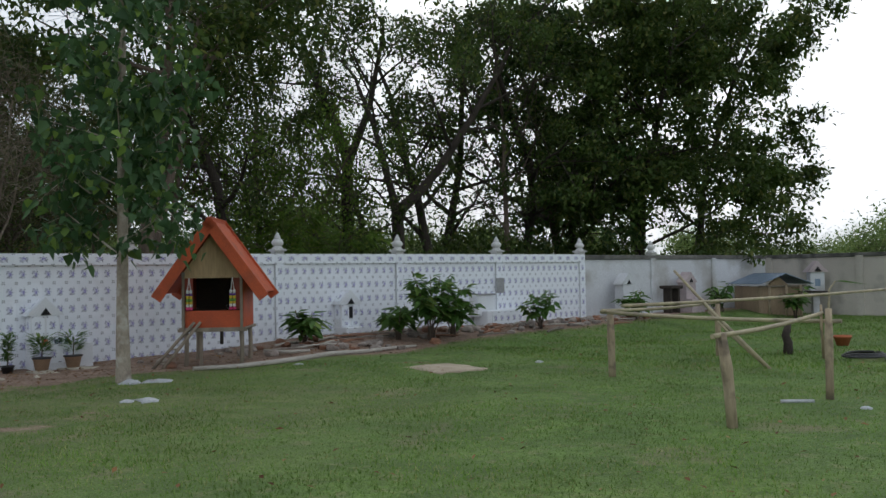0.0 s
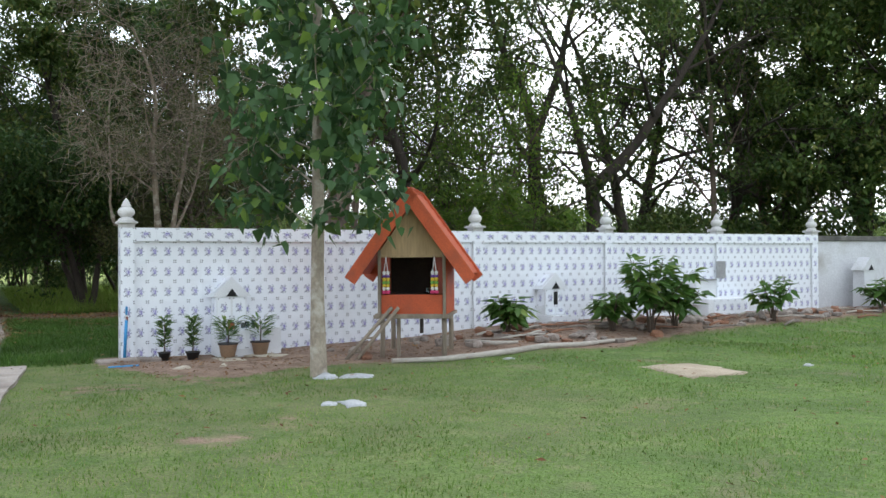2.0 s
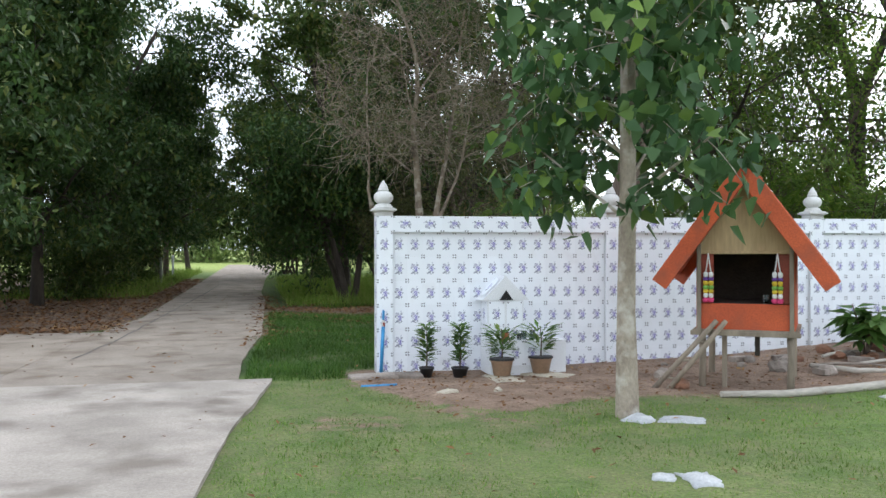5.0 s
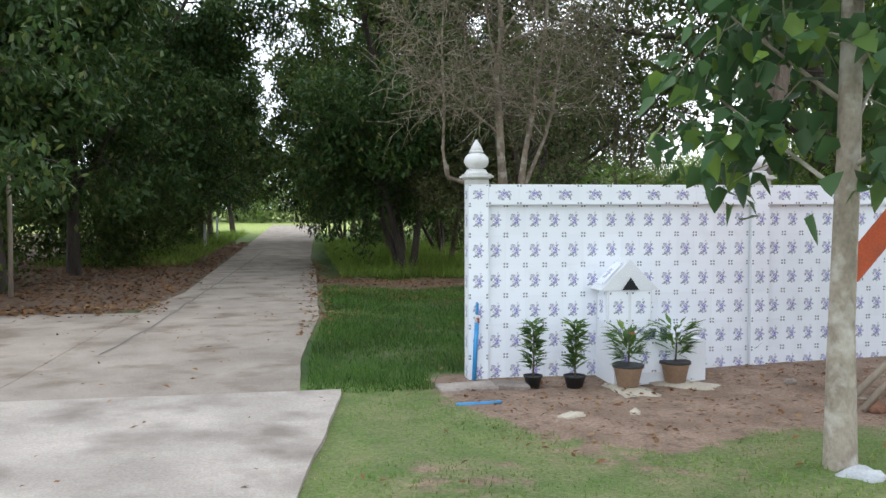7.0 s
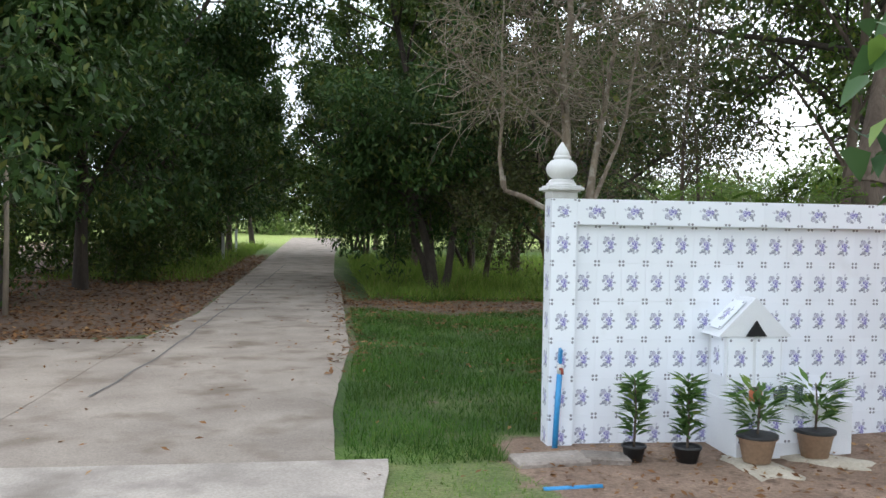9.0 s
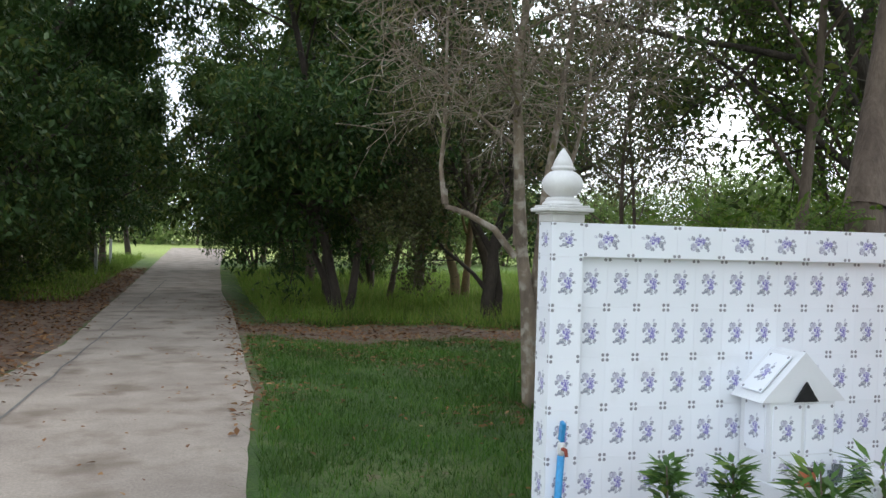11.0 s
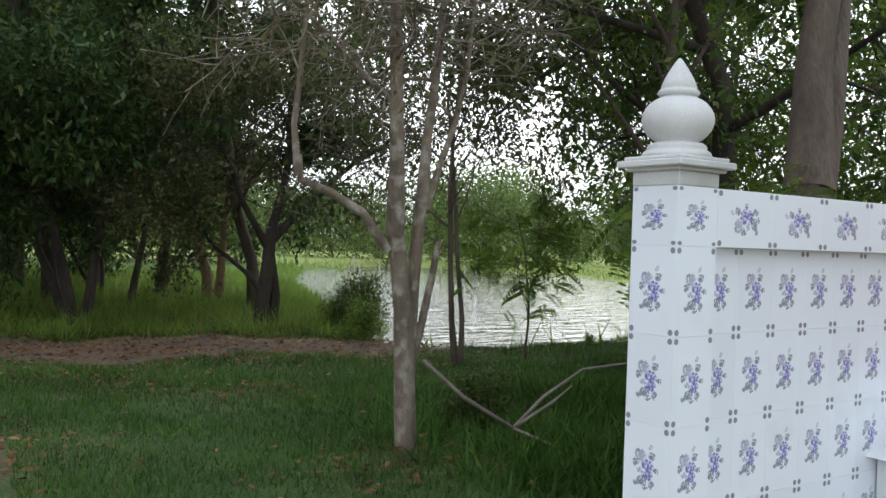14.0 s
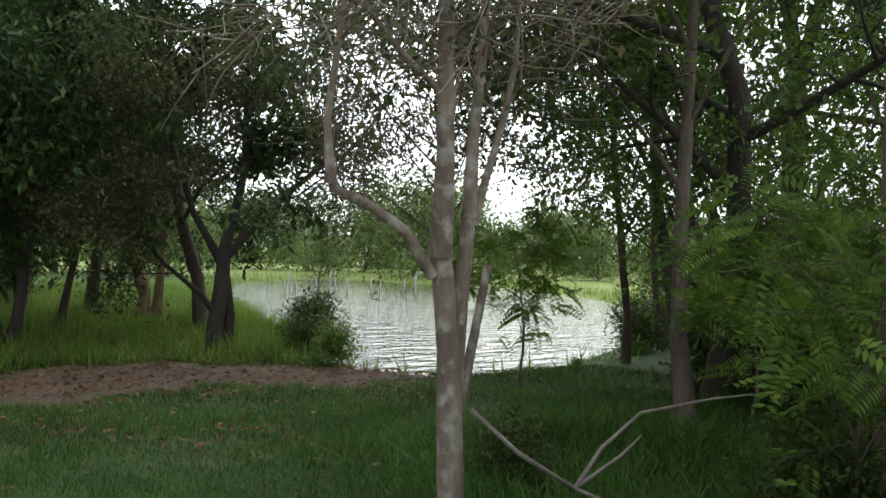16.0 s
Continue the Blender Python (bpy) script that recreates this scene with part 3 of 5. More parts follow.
def height_at(x, y):
    """The lie of the land: flat lawn, an earth bank along the wall, the pond's hollow."""
    x, y = np.asarray(x, float), np.asarray(y, float)
    bank = 0.24 * ease(1.5, 8.0, x) * ease(-3.0, -0.6, y) * (1 - ease(0.5, 3.0, y)) * (1 - ease(22, 24, x))
    bumps = 0.02 * np.sin(x * 1.7 + 0.8 * y) * np.sin(y * 1.3 - 0.4 * x)
    pd = pond_depth(x, y)
    land = (bank + bumps) * ease(-2.0, -3.0, -np.abs(pd) * 0 + pd)
    hollow = np.where(pd > 0, WATER_Z - 0.6 * ease(0, 2, pd), WATER_Z * ease(-1.8, 0.0, pd))
    return land + hollow


def path_right(y):
    return np.interp(y, [-0.3, 1.4, 5.3, 15.4, 21, 38, 60, 80], [-1.85, -1.8, -1.45, -1.12, -1.1, -0.45, 0.7, 1.9])


def path_left(y):
    return np.interp(y, [-0.3, 6.5, 9.6, 29, 60, 80], [-4.6, -4.25, -3.9, -3.6, -3.2, -2.9])


def apron_right(y):
    return np.interp(y, [-20, -16, -6.1, -3.34, -0.55], [-3.9, -3.3, -2.2, -1.91, -1.47])


def soil_at(x, y):
    """How bare the ground is: the bed along the wall, leaf-strewn earth by the path, the strip under the trees."""
    front = np.interp(x, [-0.7, 0, 0.7, 1.6, 3, 5, 7, 9, 12, 15, 18, 24], [-0.9, -2.3, -2.9, -2.4, -2.6, -2.4, -2.7, -2.0, -1.7, -1.5, -0.9, -0.5])
    bed = ease(-0.35, 0.35, y - front) * ease(-0.9, -0.3, x) * (1 - ease(0.0, 0.6, y))
    wav = 0.5 * np.sin(1.7 * x + 0.6) + 0.35 * np.sin(3.9 * x + 1.9 * np.sin(1.3 * y))
    strip = np.exp(-((y - 11.3 + 0.2 * x + 0.6 * wav) / np.interp(x, [0, 3, 6], [2.3, 2.0, 1.3])) ** 2) * ease(-0.7, 0.2, x - path_right(y)) * (1 - ease(6, 9, x))
    left = ease(0.0, 0.3, path_left(y) - x + 0.1) * (1 - ease(4.5, 7.0, path_left(y) - x)) * ease(6.0, 7.0, y) * (1 - ease(30, 40, y))
    under = ease(4.0, 6.5, path_left(y) - x) * ease(4.5, 7, y) * (1 - ease(50, 60, y)) * 0.8
    bald = 0.62 * np.exp(-((x + 0.6) / 0.55) ** 2 - ((y + 6.6) / 0.4) ** 2) + 0.5 * np.exp(-((x + 0.9) / 0.8) ** 2 - ((y + 3.2) / 0.8) ** 2)
    bald = np.maximum(bald, 0.52 * (0.5 + 0.5 * np.sin(2.1 * x + 1.3 * np.sin(1.7 * y))) * (0.5 + 0.5 * np.sin(1.9 * y + 1.1 * np.sin(2.3 * x))) * ease(-12, -3, y) * (1 - ease(1, 6, x)))
    bald = np.maximum(bald, 0.26 * ease(-11, -6, y) * (1 - ease(1.5, 5, x)))
    shade = 0.5 * (0.5 + 0.5 * np.sin(1.4 * x + 2.0 * np.sin(0.9 * y))) * (0.5 + 0.5 * np.sin(1.7 * y + 1.2 * x)) * ease(0.5, 2, y) * (1 - ease(9, 11, y)) * ease(-1.6, -1.2, x) * (1 - ease(1.5, 3, x))
    rim = np.exp(-((x - path_right(y) - 0.05) / 0.22) ** 2) * ease(2, 5, y) * (1 - ease(20, 30, y)) * 0.55
    return np.clip(np.maximum.reduce([bed, strip * 0.72, left, under, rim, bald * (y < -0.4), shade]), 0, 1)


def spread_axis(lo, hi, fine_lo, fine_hi, step):
    a = list(np.arange(fine_lo, fine_hi + 1e-6, step))
    s, v = step, fine_lo
    while v > lo:
        s *= 1.22
        v -= s
        a.insert(0, v)
    s, v = step, fine_hi
    while v < hi:
        s *= 1.22
        v += s
        a.append(v)
    return np.array(a)


def build_ground():
    xs, ys = spread_axis(-900, 1200, -8, 26, 0.22), spread_axis(-900, 1500, -17, 20, 0.22)
    X, Y = np.meshgrid(xs, ys)
    Z = height_at(X, Y)
    v = np.stack([X, Y, Z], -1).reshape(-1, 3)
    nx = len(xs)
    i, j = np.meshgrid(np.arange(nx - 1), np.arange(len(ys) - 1))
    a = (j * nx + i).ravel()
    me = array_mesh("ground", v, np.stack([a, a + 1, a + 1 + nx, a + nx], 1), M_GROUND, True)
    soil = soil_at(X, Y).ravel()
    # Where the ground takes the lusher colours that carry the tree shade.
    lush_shade = np.clip(ease(-0.3, 0.6, Y) * (1 - ease(24, 34, Y)), 0, 1).ravel()
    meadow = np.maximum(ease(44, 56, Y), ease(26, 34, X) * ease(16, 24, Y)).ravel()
    for nm, val in (("soil", soil), ("lush_shade", lush_shade), ("meadow", meadow)):
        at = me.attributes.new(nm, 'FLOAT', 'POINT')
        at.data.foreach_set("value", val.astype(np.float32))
    tagged(new("ground", me), "mown green lawn with bare earth patches", "ground", kind="structure")


build_ground()

water = Shape().put([(4, 8, WATER_Z), (42, 8, WATER_Z), (42, 55, WATER_Z), (4, 55, WATER_Z)], [(0, 1, 2, 3)])
tagged(part("water", water, M_WATER), "still pond reflecting the bright white sky", "pond", kind="structure")


def slab(name, rows, material, top, label):
    """A concrete slab between a left and a right edge, row by row, with a skirt."""
    v, f = [], []
    cols = 10
    for y, l, r in rows:
        for k in range(cols + 1):
            x = l + (r - l) * k / cols
            jag = (noise.noise((x * 1.7, y * 1.7, 3.0)) * 0.025 if k in (0, cols) else 0)
            v.append((x + jag, y, top + 0.006 * noise.noise((x * 0.8, y * 0.8, 0))))
    n = cols + 1
    for j in range(len(rows) - 1):
        for k in range(cols):
            f.append((j * n + k, j * n + k + 1, (j + 1) * n + k + 1, (j + 1) * n + k))
    sh = Shape().put(v, f)
    rim = [j * n + cols for j in range(len(rows))] + [(len(rows) - 1) * n + k for k in range(cols - 1, -1, -1)] + [j * n for j in range(len(rows) - 2, -1, -1)] + list(range(1, cols))
    o = len(sh.v)
    sh.v += [(sh.v[i][0], sh.v[i][1], top - 0.15) for i in rim]
    sh.f += [(rim[k], o + k, o + (k + 1) % len(rim), rim[(k + 1) % len(rim)]) for k in range(len(rim))]
    return tagged(part(name, sh, material), label, "path", kind="structure")


slab("pavement_path", [(y, float(path_left(y)), float(path_right(y))) for y in np.concatenate([np.arange(-0.40, 20, 0.3), np.arange(20, 80, 1.5)])],
     M_CONCRETE, 0.028, "worn concrete path strewn with dry leaves")
slab("pavement_apron", [(y, -14.0, float(apron_right(y))) for y in np.linspace(-18, -0.41, 60)], M_CONCRETE_PALE, 0.030, "pale weathered concrete apron before the path")
slab("pavement_verge", [(y, -14.0, float(path_left(y)) - 0.012) for y in np.arange(-0.42, 6.4, 0.3)], M_CONCRETE, 0.026, "pale concrete beside the path, dusty")
crack = Shape()
for k in range(34):
    y0, y1 = 2.0 + k * 0.75, 2.75 + k * 0.75
    x0, x1 = [float(np.interp(y, [2, 4.5, 14, 20, 30], [-4.05, -3.8, -3.3, -3.0, -2.6])) + 0.02 * math.sin(5 * y) for y in (y0, y1)]
    crack.put([(x0, y0, 0.036), (x0 + 0.028, y0, 0.036), (x1 + 0.028, y1, 0.036), (x1, y1, 0.036)], [(0, 1, 2, 3)])
tagged(part("trim_joint", crack, M_JOINT), "dark filled joint along the concrete path", "joint", kind="structure")

# ---- tiled wall ----
TOP, BAND_H, PIL, BAY = 1.92, 0.20, 0.20, 3.0
BAND_Z = TOP - BAND_H
FACE = -0.05
ENDS = [-0.2 + BAY * k for k in range(6)]
wall = thing("wall_north", "white wall clad in violet flower tiles", "wall", Matrix(), kind="structure")
core = Shape()
core.box(15.2 - 0.02, 0.12, TOP + 0.35, pose(7.4, 0.008 + 0.06, (TOP - 0.35) / 2 - 0.004), 0.004)
part("core", core, M_GROUT, wall)
part("beam", Shape().box(15.16, 0.17, BAND_H - 0.006, pose(7.4, FACE + 0.008 + 0.085, TOP - BAND_H / 2), 0.003), M_GROUT, wall)
for x in ENDS:
    part("pillar", Shape().box(PIL - 0.018, 0.19, TOP + 0.35, pose(x + PIL / 2, FACE + 0.009 + 0.095, (TOP - 0.35) / 2), 0.003), M_GROUT, wall)


def tile_mesh(w, h, turned=False):
    """One tile, its face towards -y, with the print's own coordinates on the face."""
    g, t = 0.0005, 0.009
    a, b = w / 2 - g, h / 2 - g
    e = 0.0008
    v = [(-a + e, -t, -b + e), (a - e, -t, -b + e), (a - e, -t, b - e), (-a + e, -t, b - e), (-a, -t + e, -b), (a, -t + e, -b), (a, -t + e, b), (-a, -t + e, b),
         (-a, 0, -b), (a, 0, -b), (a, 0, b), (-a, 0, b)]
    f = [(0, 1, 2, 3)] + [(4 + k, 4 + (k + 1) % 4, (k + 1) % 4, k) for k in range(4)] + [(8 + k, 8 + (k + 1) % 4, 4 + (k + 1) % 4, 4 + k) for k in range(4)]
    me = bpy.data.meshes.new("tile")
    me.from_pydata(v, [], f)
    me.materials.append(M_TILE)
    uvl = me.uv_layers.new(name="UVMap")
    face = [(0, 0), (1, 0), (1, 1), (0, 1)]
    if turned:
        face = [(0, 1), (0, 0), (1, 0), (1, 1)]
    for k in range(len(uvl.data)):
        uvl.data[k].uv = face[k] if k < 4 else (0.5, 0.06)
    me.update()
    return me


TILE_UP, TILE_FLAT, TILE_CAP = tile_mesh(0.2, 0.3), tile_mesh(0.3, 0.2, True), tile_mesh(0.2, 0.2)
far_tiles = []


def lay(me, m, near):
    if near:
        part("tile", me, None, wall, m=m)
    else:
        far_tiles.append((me, m))


def clad_wall():
    for k in range(5):
        x0 = ENDS[k] + PIL
        for r in range(6):
            for c in range(14):
                lay(TILE_UP, pose(x0 + 0.087 + 0.2 * c, 0.008, BAND_Z - 0.15 - 0.3 * r), k < 3)
        for c in range(9):
            lay(TILE_FLAT, pose(ENDS[k] + PIL + 0.3111 * (c + 0.5), FACE + 0.009, TOP - BAND_H / 2) @ Matrix.Diagonal((1.037, 1, 1, 1)), k < 2)
    for k, x in enumerate(ENDS):
        lay(TILE_CAP, pose(x + PIL / 2, FACE + 0.009, TOP - 0.1), k < 2)
        for r in range(6):
            lay(TILE_UP, pose(x + PIL / 2, FACE + 0.009, BAND_Z - 0.15 - 0.3 * r), k < 2)
    for r in range(6):
        lay(TILE_UP, pose(ENDS[0] + 0.009, FACE + 0.1, BAND_Z - 0.15 - 0.3 * r, 0, 0, -90), True)
    lay(TILE_CAP, pose(ENDS[0] + 0.009, FACE + 0.1, TOP - 0.1, 0, 0, -90), True)
    v, f, uv = [], [], []
    for me, m in far_tiles:
        o = len(v)
        v += [tuple(m @ w.co) for w in me.vertices]
        f += [tuple(i + o for i in p.vertices) for p in me.polygons]
        uv += [tuple(d.uv) for d in me.uv_layers[0].data]
    me = bpy.data.meshes.new("far_tiles")
    me.from_pydata(v, [], f)
    me.materials.append(M_TILE)
    layer = me.uv_layers.new(name="UVMap")
    layer.data.foreach_set("uv", np.array(uv, dtype=np.float32).ravel())
    tagged(part("tiles", me, None, wall), "white flower-printed tiles", kind="stuff")


def finial(m):
    t = thing("wall_finial", "white cement lotus-bud finial on a wall pillar", "finial", m, "finials on the wall")
    for w, z0, z1 in ((0.205, 0.0, 0.05), (0.24, 0.05, 0.062), (0.285, 0.062, 0.085), (0.25, 0.085, 0.10)):
        part("plinth_course", Shape().box(w, w, z1 - z0, pose(0, 0, (z0 + z1) / 2), 0.004), M_FINIAL, t)
    prof = [(0.115, 0.10), (0.118, 0.108), (0.112, 0.118), (0.098, 0.128), (0.102, 0.134), (0.096, 0.142), (0.088, 0.148)]
    prof += [(0.122 * math.cos(a), 0.228 + 0.09 * math.sin(a)) for a in np.linspace(-1.05, 1.1, 11)]
    prof += [(0.066, 0.312), (0.072, 0.320), (0.066, 0.330), (0.058, 0.334), (0.061, 0.340), (0.050, 0.368), (0.032, 0.40), (0.014, 0.428), (0.004, 0.440)]
    part("bud", Shape().lathe(prof, 28), M_FINIAL, t)
    return t


first = finial(pose(-0.1, FACE + 0.1, TOP))
for k in range(1, 7):
    copy_thing(first, pose(-0.1 + BAY * k + (0.0 if k < 6 else 0.02), FACE + 0.1, TOP - (0.03 if k == 6 else 0)))

# ---- plain walls ----
w2 = thing("wall_plain", "pale rendered wall with dark mossy coping", "wall", Matrix(), kind="structure")
part("panel", Shape().box(8.9, 0.12, 2.1, pose(15.0 + 4.45, 0.07, 0.75), 0.004), M_RENDER, w2)
part("coping", Shape().box(8.9, 0.20, 0.12, pose(15.0 + 4.45, 0.06, 1.84), 0.015), M_COPING, w2)
for x in (17.92, 20.9):
    part("pillar", Shape().box(0.22, 0.2, 2.1, pose(x, 0.05, 0.76), 0.005), M_RENDER, w2)
w3 = thing("wall_east", "weathered tan rendered wall with stained coping", "wall", Matrix(), kind="structure")
part("panel", Shape().box(0.12, 26, 2.1, pose(23.98, -13.0, 0.75), 0.004), M_RENDER_TAN, w3)
part("coping", Shape().box(0.2, 26, 0.12, pose(23.97, -13.0, 1.84), 0.015), M_COPING, w3)
for k in range(9):
    part("pillar", Shape().box(0.2, 0.22, 2.1, pose(23.95, -0.1 - 3.0 * k, 0.76), 0.005), M_RENDER_TAN, w3)

# ---- spirit house ----
def spirit_house():
    t = thing("spirit_house", "orange-red wooden spirit house on stilts with plywood gable", "spirit house", pose(3.72, -1.87, 0.06, 0, 0, -36))
    W, D, F0, F1 = 0.98, 0.98, 0.56, 1.42
    for x in (-W / 2 + 0.04, W / 2 - 0.04):
        for y in (-D / 2 + 0.05, D / 2 - 0.05):
            part("leg", Shape().tube([(x, y, -0.2), (x + 0.01, y, 0.3), (x, y, F0)], [0.04, 0.036, 0.038], 8), M_WOOD_GREY, t)
    part("leg", Shape().box(0.05, 0.06, 0.75, pose(-0.22, -D / 2 + 0.12, 0.18), 0.006), M_WOOD_GREY, t)
    part("floor", Shape().box(W + 0.10, D + 0.10, 0.045, pose(0, 0, F0), 0.006), M_WOOD_GREY, t)
    part("sill_beam", Shape().box(W + 0.14, 0.05, 0.05, pose(0, -D / 2 - 0.03, F0 - 0.02), 0.006), M_WOOD_GREY, t)
    part("front_panel", Shape().box(W, 0.025, 0.28, pose(0, -D / 2, F0 + 0.16), 0.004), M_ORANGE, t, "orange painted front boards")
    for s in (-1, 1):
        part("side_wall", Shape().box(0.025, D, F1 - F0, pose(s * W / 2, 0, (F0 + F1) / 2 + 0.02), 0.004), M_ORANGE, t)
        part("front_stile", Shape().box(0.17, 0.024, F1 - F0 - 0.3, pose(s * (W / 2 - 0.085), -D / 2 + 0.004, (F0 + F1) / 2 + 0.16), 0.004), M_ORANGE_DARK, t)
        part("corner_post", Shape().box(0.045, 0.045, F1 - F0 + 0.12, pose(s * (W / 2 - 0.02), -D / 2 - 0.038, (F0 + F1) / 2 + 0.02), 0.006), M_WOOD_GREY, t, "bare grey wooden corner post")
    part("back_wall", Shape().box(W, 0.025, F1 - F0, pose(0, D / 2, (F0 + F1) / 2 + 0.02), 0.004), M_WOOD_DARK, t)
    part("inner_shelf", Shape().box(W - 0.05, D - 0.06, 0.02, pose(0, 0, F0 + 0.29), 0.003), M_WOOD_DARK, t)
    apex, eave, half = 2.30, 1.16, 0.82
    ang = math.degrees(math.atan2(apex - eave, half))
    gw = (apex - 0.16 - F1) / (apex - eave) * half
    part("gable", Shape().prism([(-gw, F1), (gw, F1), (0.0, apex - 0.16)], 0.02, pose(0, -D / 2 - 0.005, 0)), M_PLY, t, "bare plywood gable")
    part("gable", Shape().prism([(-gw, F1), (gw, F1), (0.0, apex - 0.16)], 0.02, pose(0, D / 2 + 0.005, 0)), M_PLY, t)
    part("lintel", Shape().box(W, 0.03, 0.035, pose(0, -D / 2 - 0.022, F1 - 0.01), 0.004), M_PLY, t)
    run = math.hypot(apex - eave, half)
    for s in (-1, 1):
        c = Matrix.Translation((s * half / 2, -0.05, (apex + eave) / 2 + 0.02)) @ pose(0, 0, 0, 0, s * ang, 0)
        slope = part("roof_slope", Shape().box(run + 0.08, D + 0.28, 0.022, c, 0.004), M_ORANGE, t, "orange painted roof boards")
        for k in range(9):
            u = -run / 2 + 0.02 + run * k / 8.5
            cc = c @ pose(u * s, 0, 0.016)
            part("shingle_board", Shape().box(run / 8.5 + 0.03, D + 0.30, 0.012, cc @ pose(0, 0, 0, 0, s * 3.0, 0), 0.003), M_ORANGE, slope)
        for y in (-D / 2 - 0.22, D / 2 + 0.12):
            b = Matrix.Translation((s * half / 2, y, (apex + eave) / 2 - 0.03)) @ pose(0, 0, 0, 0, s * ang, 0)
            part("bargeboard", Shape().box(run + 0.16, 0.028, 0.18, b, 0.005), M_ORANGE, t)
    # ladder leaning on the front corner
    for dx in (0.0, 0.16):
        part("ladder_rail", Shape().tube([(-0.95 + dx, -D / 2 - 0.28, -0.1), (-0.28 + dx * 0.6, -D / 2 - 0.08, F0 + 0.12)], [0.03, 0.028], 6), M_WOOD_GREY, t)
    for k in range(3):
        u = 0.2 + 0.25 * k
        part("ladder_rung", Shape().tube([(-0.95 + 0.67 * u, -D / 2 - 0.28 + 0.2 * u, -0.1 + 0.78 * u), (-0.79 + 0.6 * u, -D / 2 - 0.27 + 0.2 * u, -0.1 + 0.78 * u)], [0.015, 0.015], 6), M_WOOD_GREY, t)
    part("hanging_block", Shape().box(0.05, 0.05, 0.24, pose(0.12, -D / 2 + 0.1, F0 - 0.14), 0.005), M_WOOD_DARK, t)
    M = t.matrix_basis
    for x in (-W / 2 + 0.12, W / 2 - 0.16):
        garland(M @ pose(x, -D / 2 - 0.055, F1 - 0.02))
    g = thing("offering_glass", "small clear glass inside the spirit house", "glass", M @ pose(0.2, -D / 2 + 0.22, F0 + 0.3))
    part("cup", Shape().lathe([(0.028, 0.0), (0.034, 0.09), (0.031, 0.09), (0.026, 0.006)], 14), M_GLASS, g)


def garland(m):
    g = thing("flower_garland", "plastic flower garland in white, yellow, green and pink", "garland", m, "garlands on the spirit house")
    for s in (-0.028, 0.028):
        part("string", Shape().tube([(0, 0, 0), (s * 0.6, 0, -0.14), (s, 0, -0.2)], [0.007, 0.007, 0.008], 5), M_WHITE, g)
        z = -0.2
        for mat_, h, r in ((M_WHITE, 0.06, 0.026), (M_PURPLE, 0.035, 0.03), (M_YELLOW, 0.05, 0.028), (M_GREENP, 0.045, 0.03), (M_YELLOW, 0.04, 0.028), (M_WHITE, 0.05, 0.026), (M_PINKP, 0.05, 0.034)):
            prof = [(r * 0.7, z), (r, z - h * 0.3), (r * 0.92, z - h * 0.7), (r * 0.6, z - h)]
            part("flower_ring", Shape().lathe([(a, b) for a, b in prof[::-1]], 10, Matrix.Translation((s, 0, 0))), mat_, g)
            z -= h


spirit_house()


# ---- small shrines against the wall ----
def small_shrine(m, body_mat, label, plain=False, shelf=0.75, base_h=0.42, window=False, group="small shrines"):
    t = thing("small_shrine", label, "shrine", m, group)
    h0, h1 = base_h, base_h + 0.48
    part("base", Shape().box(shelf, 0.5, base_h + 0.2, pose(shelf / 2 - 0.24, 0.03, (base_h - 0.2) / 2), 0.006), M_GROUT if not plain else body_mat, t)
    part("body", Shape().box(0.46, 0.30, 0.48, pose(0, 0.13, (h0 + h1) / 2), 0.005), M_GROUT if not plain else body_mat, t)
    roof = Shape().prism([(-0.30, h1), (0.30, h1), (0.0, h1 + 0.30)], 0.32, pose(0, 0.13, 0))
    roof = part("roof", roof, M_GROUT if not plain else body_mat, t)
    part("opening", Shape().prism([(-0.085, h1 + 0.004), (0.085, h1 + 0.004), (0.0, h1 + 0.125)], 0.012, pose(0, -0.041 if plain else -0.046, 0)), M_BLACK, t, "dark triangular opening")
    if window:
        part("window_slot", Shape().box(0.09, 0.012, 0.24, pose(0, -0.026, h1 - 0.17)), M_BLACK, t, "dark slot window")
    if not plain:
        for x in (-0.115, 0.115):
            part("tile", TILE_UP, None, t, m=pose(x, -0.02, h1 - 0.165))
            part("tile", TILE_CAP, None, t, m=pose(x, -0.02, h0 + 0.085) @ Matrix.Diagonal((1, 1, 0.75, 1)))
        for z in (h1 - 0.165,):
            part("tile", TILE_UP, None, t, m=pose(-0.23, 0.12, z, 0, 0, -90))
        q = math.sqrt(0.5)
        slope = Matrix(((0, q, q, -0.157), (-1, 0, 0, 0.13), (0, -q, q, h1 + 0.157), (0, 0, 0, 1)))
        part("tile", TILE_UP, None, t, m=slope)
        for c in range(3):
            part("tile", TILE_UP, None, t, m=pose(-0.13 + 0.2 * c + 0.0, -0.22, base_h - 0.15))
    return t


small_shrine(pose(1.36, -0.29, 0.0), M_RENDER, "white tiled shrine with gabled roof against wall", shelf=0.95, base_h=0.40)
small_shrine(pose(7.42, -0.26, 0.14), M_RENDER, "white shrine with dark slot window by wall", plain=False, shelf=0.48, base_h=0.24, window=True)
small_shrine(pose(16.2, -0.5, 0.22), M_RENDER, "plain pale cement shrine beside the wall", plain=True, shelf=0.6, base_h=0.4)
small_shrine(pose(19.0, -0.5, 0.22), M_PINK, "pinkish cement shrine beside the wall", plain=True, shelf=0.6, base_h=0.4)
altar = thing("offering_ledge", "white tiled offering ledge built against the wall", "ledge", pose(11.5, -0.3, 0.2))
part("block", Shape().box(1.5, 0.5, 0.55, pose(0.3, 0.02, 0.1), 0.008), M_GROUT, altar)
